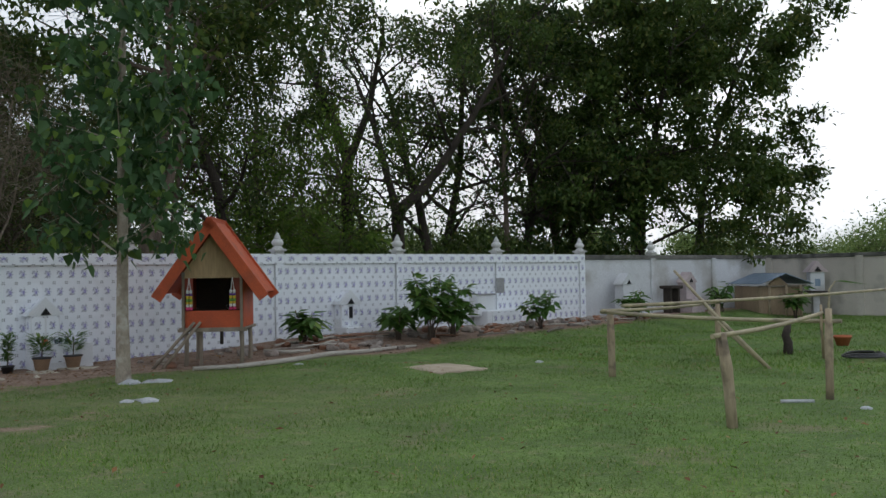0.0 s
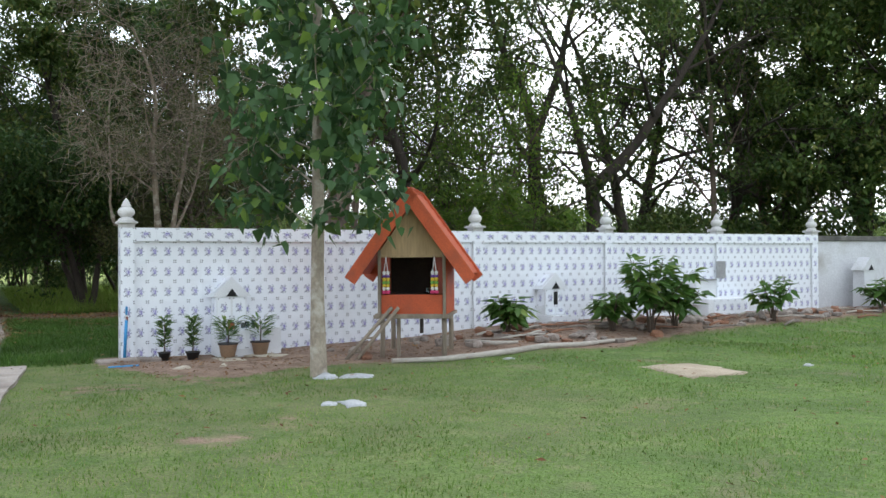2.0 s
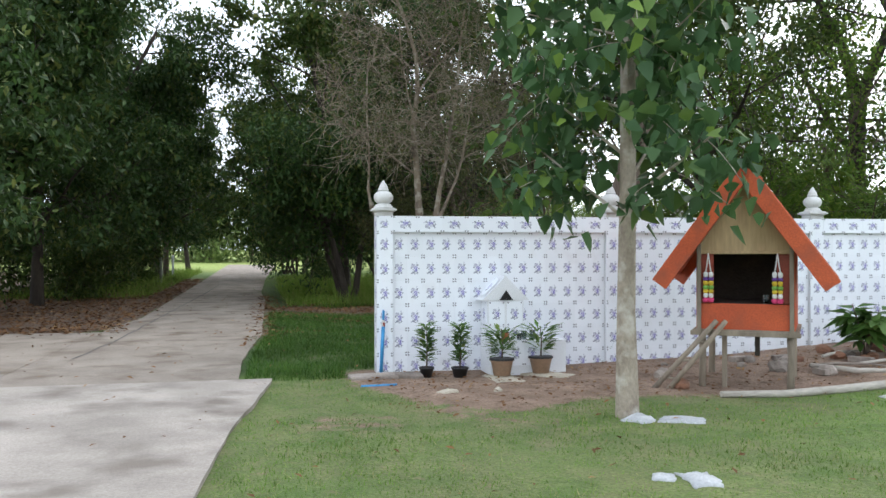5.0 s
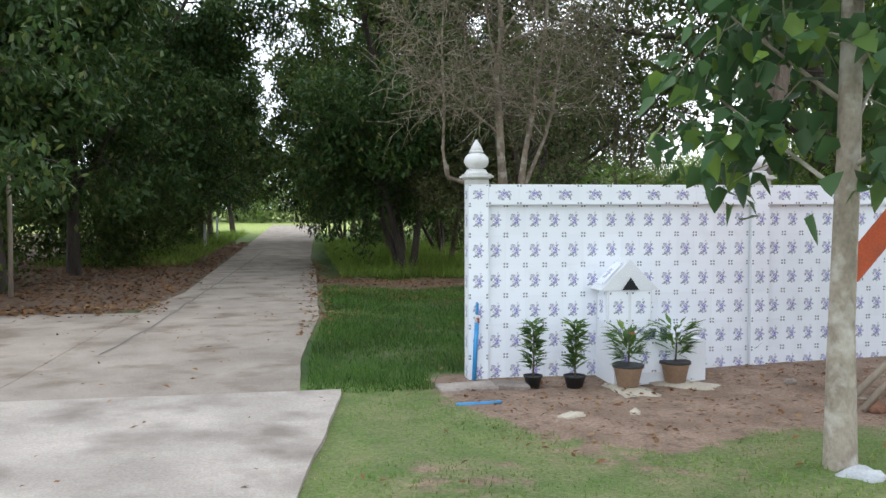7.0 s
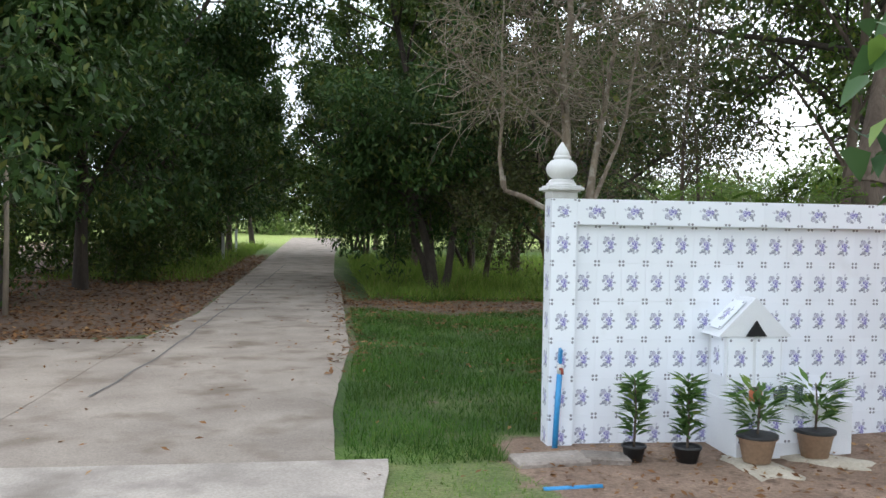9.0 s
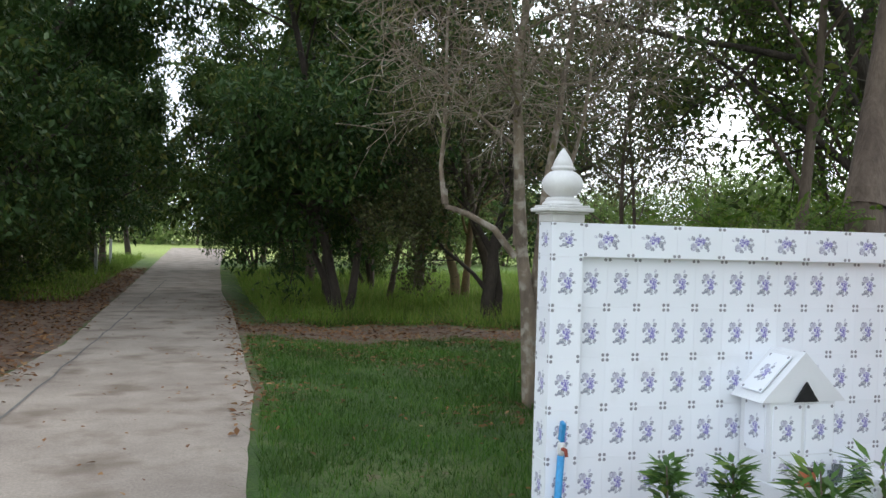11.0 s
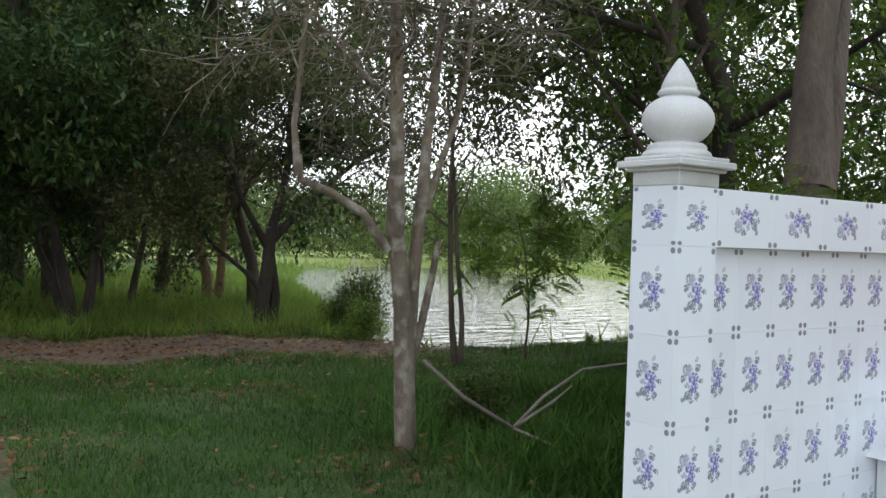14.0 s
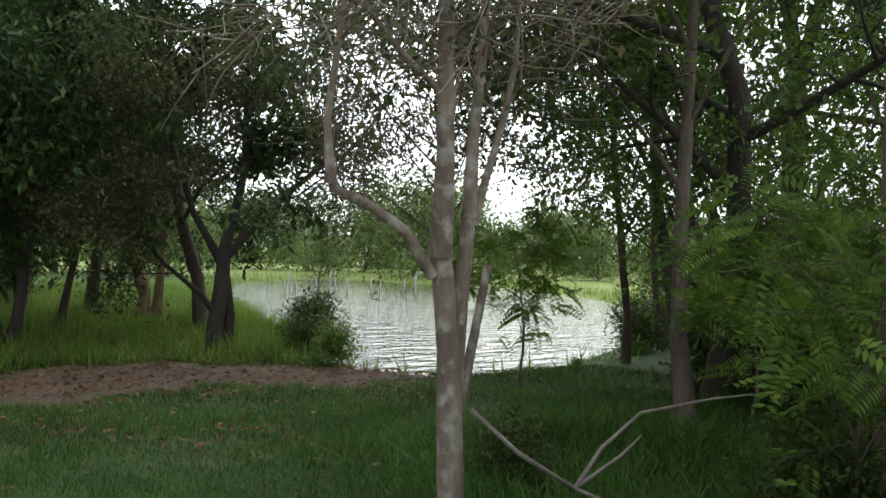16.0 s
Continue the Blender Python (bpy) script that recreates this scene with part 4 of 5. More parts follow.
part("back_block", Shape().box(0.55, 0.3, 0.5, pose(-0.3, 0.12, 0.5), 0.008), M_GROUT, altar)
part("cap", Shape().box(0.5, 0.34, 0.03, pose(-0.28, 0.1, 0.76), 0.006), M_GREY, altar)
for c in range(5):
    part("tile", TILE_UP, None, altar, m=pose(-0.3 + 0.2 * c + 0.1, -0.23, 0.2))
plaque = thing("wall_plaque", "small grey square plaque fixed on the tiled wall", "plaque", pose(11.9, FACE - 0.012, 1.16))
part("plate", Shape().box(0.26, 0.022, 0.36, None, 0.004), M_GREY, plaque)

# ---- trees ----
make_tree("young_bodhi_tree", "young pale-barked tree with heart-shaped leaves", YOUNG, M_BARK_YOUNG, M_LEAF_BODHI, 4, pose(1.57, -3.38, 0))
G1 = "trees behind the wall"
dense = [make_tree("shade_tree", "tall dark shade tree behind the wall", BIG, M_BARK_DARK, M_LEAF_MID, 11, pose(26.0, 4.4, 0, 0, 0, 200) @ Matrix.Scale(1.15, 4), group=G1),
         make_tree("shade_tree", "tall dark shade tree behind the wall", BIG, M_BARK, M_LEAF_DARK, 12, pose(21.2, 6.2, 0, 0, 0, 80), group=G1)]
for k, (x, y, s, r) in enumerate(((24.0, 5.0, 1.0, 60), (4.6, 21.0, 0.95, 200), (1.7, 19.5, 0.95, 20), (2.2, 27.0, 1.0, 330), (3.2, 35.0, 0.9, 130),
                                  (-5.6, 38.0, 0.95, 10), (22.5, 4.2, 0.95, 150), (2.2, 46.0, 0.9, 240), (-5.2, 52.0, 0.9, 70), (5.3, 16.4, 0.9, 100))):
    copy_thing(dense[k % 2], pose(x, y, 0, 0, 0, r) @ Matrix.Scale(s, 4))
airy = make_tree("open_tree", "tall airy tree with dark limbs and sparse leaves", SPARSE, M_BARK_DARK, M_LEAF_MID, 14, pose(7.6, 6.1, 0), group=G1)
for x, y, s, r in ((18.5, 6.2, 1.05, 70), (16.2, 7.6, 1.0, 120), (14.9, 6.4, 1.0, 320), (16.6, 13.4, 0.9, 40), (20.2, 4.8, 0.9, 200)):
    copy_thing(airy, pose(x, y, 0, 0, 0, r) @ Matrix.Scale(s, 4))
make_tree("forked_tree", "dark tall tree forking high above the wall", dict(SPARSE, kids=(7, 5, 4), lo=(0.45, 0.3, 0.25), leaves=4000), M_BARK_DARK, M_LEAF_MID, 15, pose(12.8, 8.0, 0), group=G1,
          stems=[(0, 0, 5.1, -0.25, 0.0, 5.0, 0.15), (0, 0, 5.1, 0.35, 0.05, 5.0, 0.15)],
          own=[([(0, 0, -0.2), (0.03, 0, 1.5), (-0.03, 0, 3.4), (0, 0, 5.2)], [0.27, 0.22, 0.2, 0.18])])
make_tree("forked_tree", "dark tree with a long limb leaning sideways", dict(SPARSE, kids=(8, 5, 4), lo=(0.35, 0.3, 0.25), leaves=4000), M_BARK_DARK, M_LEAF_MID, 16, pose(12.7, 5.2, 0), group=G1,
          stems=[(0, 0, 3.2, -0.12, 0.1, 5.6, 0.13), (0, 0, 3.3, 0.75, -0.25, 6.4, 0.16)],
          own=[([(0, 0, -0.2), (0.04, 0, 1.2), (0.02, 0, 2.4), (0, 0, 3.4)], [0.26, 0.2, 0.19, 0.18])])
# Extra leaves, largely in the unseen upper crown, added to shade the ground below.
make_tree("forked_tree", "thick grey-brown trunk forking close behind the wall", dict(SPARSE, kids=(6, 5, 4), lo=(0.4, 0.3, 0.25), leaves=15000, leaf=0.18, mass=(1.4, -0.1)), M_BARK, M_LEAF_MID, 17, pose(4.05, 2.25, 0), group=G1,
          stems=[(0, 0, 2.2, 0.12, 0.12, 8.0, 0.165), (0.05, 0, 1.9, 0.65, 0.1, 7.0, 0.13)],
          own=[([(-0.02, 0, -0.2), (-0.02, 0, 0.5), (0, 0, 1.4), (0, 0, 2.4)], [0.27, 0.21, 0.19, 0.175])])
slim = make_tree("slender_tree", "slender grey tree with small leaves by the pond", THIN, M_BARK, M_LEAF_MID, 21, pose(5.6, 5.1, 0) @ Matrix.Scale(1.15, 4), group="slender trees")
for x, y, s, r in ((16.4, 4.0, 1.1, 30), (9.8, 9.3, 0.8, 150), (12.6, 10.6, 0.85, 20), (10.2, 8.4, 1.25, 45), (3.0, 18.0, 0.8, 260), (1.9, 24.0, 0.7, 80), (3.4, 22.0, 0.6, 190)):
    copy_thing(slim, pose(x, y, 0, 0, 0, r) @ Matrix.Scale(s, 4))
make_tree("leafy_tree", "slim many-stemmed tree with small dull leaves", dict(THIN, radius=0.04, kids=(14, 6, 4), lo=(0.3, 0.2, 0.2), ratio=(0.42, 0.6, 0.6), leaves=15000, leaf=0.085, mass=(0.9, -0.15)), M_BARK, M_LEAF_OLIVE, 26, pose(4.65, 7.9, 0),
          stems=[(0, 0, -0.15, -0.12, 0.05, 6.0, 0.045), (0.12, 0.05, -0.15, 0.2, 0.1, 5.6, 0.04)])
bright = make_tree("bright_tree", "slender bright green leafy tree near the pond", dict(THIN, radius=0.05, kids=(13, 5, 4), lo=(0.2, 0.2, 0.2), leaves=8000, leaf=0.11, mass=(0.8, -0.1)), M_BARK, M_LEAF_FERNY, 27, pose(8.6, 6.6, 0), group="bright trees",
                   stems=[(0, 0, -0.15, -0.15, 0.0, 5.6, 0.06), (0.1, 0, -0.15, 0.25, 0.1, 5.2, 0.05)])
copy_thing(bright, pose(10.6, 7.0, 0, 0, 0, 140) @ Matrix.Scale(1.05, 4))
make_tree("crooked_tree", "low crooked dark tree with spreading limbs", dict(THIN, kids=(9, 6, 4), lo=(0.25, 0.2, 0.2), leaves=15000, leaf=0.10, mass=(0.9, -0.25), rise=(0.03, 0.02, -0.02), wobble=0.16), M_BARK_DARK, M_LEAF_OLIVE, 24, pose(4.2, 13.4, 0),
          stems=[(0.05, 0, 1.45, -0.75, 0.0, 3.6, 0.07), (0.1, 0, 1.6, 0.95, 0.1, 4.6, 0.08), (0.05, 0, 1.6, 0.1, 0.2, 4.0, 0.09), (-0.1, 0, 0.7, -0.6, -0.1, 2.8, 0.05)],
          own=[([(0, 0, -0.15), (-0.05, 0, 0.4), (0.04, 0, 1.0), (0.08, 0, 1.7)], [0.2, 0.15, 0.14, 0.11]), ([(0.18, 0.05, -0.15), (0.22, 0, 0.6), (0.12, 0, 1.3)], [0.12, 0.09, 0.07])])
make_tree("bare_tree", "half-bare grey forked tree with fine dry twigs", BARE, M_BARK_PALE, M_LEAF_OLIVE, 5, pose(1.32, 3.92, 0),
          stems=[(-0.16, 0, 1.75, -0.01, 0.0, 4.2, 0.065), (0.09, 0.02, 2.0, 0.10, 0.05, 3.8, 0.045), (-1.0, 0.0, 2.15, -0.12, 0.0, 2.6, 0.025), (0.12, 0.02, 1.95, 0.75, 0.05, 3.0, 0.03)],
          own=[([(0.02, 0, -0.15), (0.0, 0, 0.1), (-0.03, 0, 0.6), (-0.06, 0, 1.15), (-0.12, 0, 1.55), (-0.16, 0, 1.8)], [0.11, 0.092, 0.086, 0.08, 0.072, 0.066]),
               ([(0.02, 0.02, 0.3), (0.02, 0.03, 0.9), (0.04, 0.03, 1.4), (0.08, 0.02, 1.9), (0.09, 0.02, 2.1)], [0.06, 0.06, 0.055, 0.05, 0.045]),
               ([(-0.22, 0, 1.62), (-0.45, 0, 1.9), (-0.75, 0, 2.05), (-0.98, 0, 2.12), (-1.0, 0, 2.3)], [0.04, 0.036, 0.032, 0.03, 0.025]),
               ([(0.0, 0.02, 0.55), (0.12, 0.02, 1.0), (0.22, 0.02, 1.45), (0.27, 0.02, 1.7)], [0.035, 0.033, 0.03, 0.026])])
mango = make_tree("mango_tree", "low dense dark mango tree beside the path", LOW, M_BARK_DARK, M_LEAF_DARK, 7, pose(1.15, 14.8, 0), group="trees along the path",
                  stems=[(0, 0, -0.15, -0.1, 0.0, 4.4, 0.12), (0.1, 0, -0.15, 0.38, 0.1, 4.2, 0.11), (0, 0.1, -0.15, -0.1, 0.4, 3.8, 0.1)])
for x, y, s, r in ((1.1, 36.5, 0.72, 90), (0.9, 44, 0.8, 200), (3.8, 24, 0.8, 40)):
    copy_thing(mango, pose(x, y, 0, 0, 0, r) @ Matrix.Scale(s, 4))
tall = make_tree("avenue_tree", "tall dark leafy tree beside the path", TALL, M_BARK_DARK, M_LEAF_DARK, 31, pose(-7.6, 10.5, 0), group="avenue trees")
for x, y, s, r in ((-8.2, 7.4, 0.95, 60), (1.7, 31, 0.95, 10), (-5.8, 36, 1.0, 80), (-7.2, 15.2, 1.0, 150), (-6.9, 21, 1.0, 230), (-6.9, 27, 1.0, 310), (-7.0, 34, 1.0, 20), (-11.5, 9.0, 1.2, 180), (-12, 16, 1.3, 250), (-12, 26, 1.3, 330), (-7.4, 43, 1.0, 90), (-7.8, 55, 1.0, 200)):
    copy_thing(tall, pose(x, y, 0, 0, 0, r) @ Matrix.Scale(s, 4))
tan = make_tree("tan_trunk_tree", "tree with tan double trunk beyond the path", THIN, M_BARK_TAN, M_LEAF_OLIVE, 23, pose(5.3, 19.4, 0),
                stems=[(0, 0, -0.15, -0.08, 0, 5.5, 0.15), (0.3, 0.1, -0.15, 0.02, 0, 5.5, 0.12)])

# ---- bushes and undergrowth ----
bush = make_tree("bush", "dark leafy undergrowth bush behind the wall", BUSH, M_BARK_DARK, M_LEAF_MID, 41, pose(7.9, 4.2, 0), "bush", "undergrowth bushes")
rb = random.Random(8)
for x, y, s in ((4.2, 2.4, 0.5), (8.6, 5.2, 1.0), (9.8, 4.2, 1.3), (11.6, 4.6, 1.4), (13.4, 4.2, 1.3), (15.2, 4.8, 1.5), (17.2, 4.0, 1.3), (19.4, 4.4, 1.5), (21.6, 4.0, 1.4),
                (24.5, 3.0, 1.5), (12.4, 7.6, 1.8), (16.6, 7.2, 1.8), (20.2, 7.6, 1.8), (3.0, 2.2, 0.5), (4.8, 2.0, 0.6), (2.4, 4.6, 0.35), (9.0, 7.0, 0.9),
                (5.6, 13.2, 0.5), (8.4, 17.5, 0.7), (-8.4, 12.6, 1.0), (-7.0, 17.8, 1.2), (-6.8, 23.5, 1.3), (-6.4, 30, 1.3), (-9.0, 6.6, 1.0), (-8.8, 10.6, 1.4), (-9, 20, 1.7), (4.4, 28, 0.9), (15.0, 12.4, 0.7), (18.6, 14.4, 0.8), (12, 10.6, 0.6),
                (1.8, 29, 0.9)):
    copy_thing(bush, pose(x, y, float(height_at(x, y)) - 0.03, 0, 0, rb.uniform(0, 360)) @ Matrix.Scale(s, 4))
shore = make_tree("bush", "bright green bush on the pond bank", dict(BUSH, leaves=2600, leaf=0.15), M_BARK, M_LEAF_FERNY, 42, pose(5.1, 11.3, -0.05) @ Matrix.Scale(0.42, 4), "bush", "bushes on the pond bank")
for x, y, s in ((5.5, 12.4, 0.5), (4.7, 12.3, 0.4), (6.3, 14.6, 0.6), (7.2, 16.5, 0.7), (11.2, 10.2, 0.45), (8.4, 9.2, 0.3), (13.5, 11.4, 0.6), (15.6, 12.6, 0.7)):
    copy_thing(shore, pose(x, y, float(height_at(x, y)) - 0.03, 0, 0, rb.uniform(0, 360)) @ Matrix.Scale(s, 4))
ferny = make_tree("feathery_sapling", "bright green sapling with feathery compound leaves", FERNY, M_BARK, M_LEAF_FERNY, 51, pose(7.2, 4.9, 0), "sapling", "feathery saplings")
for x, y, s in ((6.0, 4.6, 1.0), (8.4, 5.6, 1.3), (5.0, 2.6, 0.7), (7.8, 3.6, 1.2), (2.8, 2.0, 0.9), (9.4, 3.4, 1.3), (6.0, 8.0, 1.1), (3.6, 1.4, 0.9)):
    copy_thing(ferny, pose(x, y, 0, 0, 0, rb.uniform(0, 360)) @ Matrix.Scale(s, 4))
farbush = make_tree("far_tree", "pale green bushy tree beyond the meadow", BUSH, M_BARK, M_LEAF_FAR, 43, pose(40, 30, 0) @ Matrix.Scale(2.6, 4), "tree", "far trees")
for k in range(46):
    a = radians(-6 + 2.6 * k)
    d = rb.uniform(78, 120)
    copy_thing(farbush, pose(d * math.cos(a) + 4, d * math.sin(a) + 6, -0.4, 0, 0, rb.uniform(0, 360)) @ Matrix.Scale(rb.uniform(0.9, 2.0), 4))


bank_tree = make_tree("bank_tree", "olive green small-leaved tree beyond the pond", dict(BUSH, leaves=5200, leaf=0.075), M_BARK, M_LEAF_FAR, 44, pose(30, 52, -0.3) @ Matrix.Scale(2.2, 4), "tree", "trees beyond the pond")
for k in range(22):
    a = radians(12 + 3.1 * k)
    d = rb.uniform(62, 74) if k > 3 else rb.uniform(48, 56)
    copy_thing(bank_tree, pose(d * math.sin(a) - 1, d * math.cos(a), -0.4, 0, 0, rb.uniform(0, 360)) @ Matrix.Scale(rb.uniform(1.5, 2.6) if k < 10 else rb.uniform(0.9, 1.7), 4))


def scatter(name, label, n, area, size, material, seed, keep, lift=0.01, flat=0.25, kind_name="leaf litter"):
    """Fallen leaves lying on the ground."""
    rng = np.random.default_rng(seed)
    x, y = rng.uniform(area[0], area[1], n), rng.uniform(area[2], area[3], n)
    ok = rng.random(n) < keep(x, y)
    x, y = x[ok], y[ok]
    p = np.stack([x, y, height_at(x, y) + lift], 1)
    a = rng.uniform(0, 6.28, len(x))
    d = np.stack([np.cos(a), np.sin(a), rng.normal(0, flat, len(x))], 1)
    nr = np.stack([rng.normal(0, flat, len(x)), rng.normal(0, flat, len(x)), np.ones(len(x))], 1)
    L = rng.uniform(0.6, 1.3, len(x)) * size
    v, f = leaf_arrays(p, d, nr, L, L * 0.5)
    return tagged(new(name, array_mesh(name, v, f, material)), label, kind_name, kind="stuff")


scatter("leaf_litter", "dry brown fallen leaves along the path edge", 15000, (-10, -2.5, 5.5, 36), 0.11, M_LEAF_DRY, 61,
        lambda x, y: np.clip(soil_at(x, y), 0, 1) * (x < path_left(y) + 0.35), 0.035)
scatter("leaf_litter", "dry brown leaves on bare earth under trees", 22000, (-2.4, 7, 3, 18), 0.09, M_LEAF_DRY, 62,
        lambda x, y: np.clip(soil_at(x, y), 0, 1) * (x > path_right(y) - 0.4), 0.035)
scatter("leaf_litter", "scattered dry leaves on the lawn and path", 3200, (-5, 12, -14, 20), 0.065, M_LEAF_DRY, 63,
        lambda x, y: np.full(x.shape, 0.5), 0.04)

scatter("leaf_litter", "dry leaves and crumbs on the earth bed", 3000, (-0.5, 16, -2.8, -0.1), 0.06, M_LEAF_DRY, 65,
        lambda x, y: soil_at(x, y) * 0.9, 0.02)
scatter("leaf_litter", "dry leaves blown over the concrete edge", 2600, (-12, -3.9, 4.6, 7.6), 0.10, M_LEAF_DRY, 64,
        lambda x, y: np.exp(-((y - 6.6) / 0.7) ** 2), 0.04)


def grass(name, label, n, area, h, w, material, seed, keep):
    rng = np.random.default_rng(seed)
    x, y = rng.uniform(area[0], area[1], n), rng.uniform(area[2], area[3], n)
    ok = rng.random(n) < keep(x, y)
    x, y = x[ok], y[ok]
    k = len(x)
    p = np.stack([x, y, height_at(x, y) - 0.005], 1)
    a = rng.uniform(0, 6.28, k)
    clump = 0.55 + 0.9 * (np.sin(x * 1.9 + 1.3 * np.sin(y * 2.3)) * np.sin(y * 1.6 + 1.1 * np.sin(x * 1.3)) * 0.5 + 0.5)
    H = (rng.uniform(0.4, 1.1, k) * h * clump)[:, None]
    W = (rng.uniform(0.6, 1.2, k) * w)[:, None]
    side = np.stack([np.cos(a), np.sin(a), np.zeros(k)], 1)
    lean = np.stack([-np.sin(a), np.cos(a), np.zeros(k)], 1) * rng.normal(0, 1.3, (k, 1)) * H
    v = np.stack([p - side * W, p + side * W, p + lean + np.array((0, 0, 1.0)) * H], 1).reshape(-1, 3)
    f = np.arange(3 * k).reshape(-1, 3)
    return tagged(new(name, array_mesh(name, v, f, material)), label, "grass", kind="stuff")


def on_lawn(x, y):
    return (soil_at(x, y) < 0.5) & ((y > -0.42) | (x > apron_right(y) + 0.03)) & ((y < -0.45) | (x > path_right(y) + 0.08)) & ((y < -0.2) | (y > 0.2) | (x < -0.3))


grass("grass", "short mown green lawn grass", 260000, (-6, 12, -16, 0), 0.036, 0.0045, M_GRASS, 71, lambda x, y: on_lawn(x, y) * np.clip(1.2 - np.hypot(x + 1, y + 11) / 16, 0.25, 1))
grass("grass", "short mown green lawn grass", 70000, (8, 23.5, -16, 0), 0.06, 0.007, M_GRASS, 74, lambda x, y: on_lawn(x, y) * 0.8)
grass("grass", "ragged lush grass beside the wall and path", 150000, (-2, 9, -0.5, 13), 0.11, 0.005, M_GRASS_LUSH_SHADED, 72, lambda x, y: on_lawn(x, y) * (pond_depth(x, y) < -0.5))
grass("tall_grass", "tall rough grass under the trees by pond", 60000, (-1, 12, 11.5, 34), 0.4, 0.012, M_GRASS_TALL_LIT, 73, lambda x, y: on_lawn(x, y) * (x > path_right(y) + 0.6) * (pond_depth(x, y) < -0.2) * 0.8)
grass("tall_grass", "tall rough grass along the path's far side", 24000, (-9, -2, 18, 50), 0.4, 0.014, M_GRASS_TALL_LIT, 75, lambda x, y: (x < path_left(y) - 0.9) * 0.7)
grass("tall_grass", "reeds and rough grass on the pond bank", 40000, (5, 45, 8, 50), 0.5, 0.02, M_GRASS_TALL_LIT, 76, lambda x, y: (np.abs(pond_depth(x, y) + 0.9) < 0.8) * (0.25 + 0.75 * (y > 16)))
grass("weeds", "low dark weeds behind the wall end", 45000, (1.2, 8, 0.3, 6), 0.26, 0.012, M_GRASS_LUSH_SHADED, 77, lambda x, y: np.clip((x - 1.0) / 2, 0, 1) * np.clip(1.6 - y / 4, 0.2, 1))


# ---- broad-leaved shrubs in the earth bed ----
def shrub(m, seed, height, stems, leaves, leaf, label):
    t = thing("shrub", label, "shrub", m, "shrubs along the wall")
    rng = np.random.default_rng(seed)
    P, D, N, L = [], [], [], []
    for k in range(stems):
        a = 6.28 * k / stems + rng.uniform(-0.3, 0.3)
        lean = rng.uniform(0.2, 0.75)
        h = height * rng.uniform(0.6, 1.0)
        pts = [np.array((0.04 * math.cos(a), 0.04 * math.sin(a), -0.08))]
        for i in range(5):
            pts.append(np.array((math.cos(a) * lean * h * ((i + 1) / 5) ** 1.3, math.sin(a) * lean * h * ((i + 1) / 5) ** 1.3, h * (i + 1) / 5)))
        part("stem", Shape().tube(pts, [0.016, 0.014, 0.012, 0.010, 0.008, 0.005], 6), M_BARK, t)
        for j in range(int(leaves * 1.7)):
            u = rng.uniform(0.3, 1.0) ** 0.6 * 5
            i = min(int(u), 4)
            p = pts[i] * (1 - u + i) + pts[i + 1] * (u - i)
            b = rng.uniform(0, 6.28)
            P.append(p), D.append((math.cos(b), math.sin(b), rng.uniform(-0.9, 0.25))), N.append((rng.normal(0, 0.3), rng.normal(0, 0.3), 1)), L.append(leaf * rng.uniform(0.6, 1.15))
    P, D, N, L = np.array(P), np.array(D), np.array(N), np.array(L)
    P = P + unit(D) * 0.05
    seg = leaf_arrays(P, D, N, L, L * 0.5, True)
    part("foliage", array_mesh("foliage", seg[0], seg[1], M_LEAF_SHRUB), None, t)
    return t


for x, y, sd, h, st, lv, lf, lab in ((5.8, -1.15, 1, 0.72, 9, 12, 0.30, "low broad-leaved green shrub in the earth bed"), (8.35, -1.8, 2, 1.45, 9, 19, 0.32, "tall broad-leaved green shrub in the earth bed"),
                                     (9.05, -1.65, 6, 1.0, 7, 15, 0.32, "dense broad-leaved green shrub by a tall one"),
                                     (7.75, -1.5, 8, 0.85, 6, 14, 0.30, "low broad-leaved green shrub in the earth bed"), (11.8, -1.5, 3, 0.95, 6, 11, 0.28, "young broad-leaved shrub in the earth bed"), (15.6, -1.2, 4, 0.8, 7, 11, 0.30, "broad-leaved shrub before a pale shrine"),
                                     (19.8, -1.0, 5, 0.9, 6, 10, 0.30, "broad-leaved shrub before the far shed"), (21.0, -2.6, 7, 1.0, 6, 12, 0.30, "drooping shrub before the far shed")):
    shrub(pose(x, y, float(height_at(x, y))), sd, h, st, lv, lf, lab)


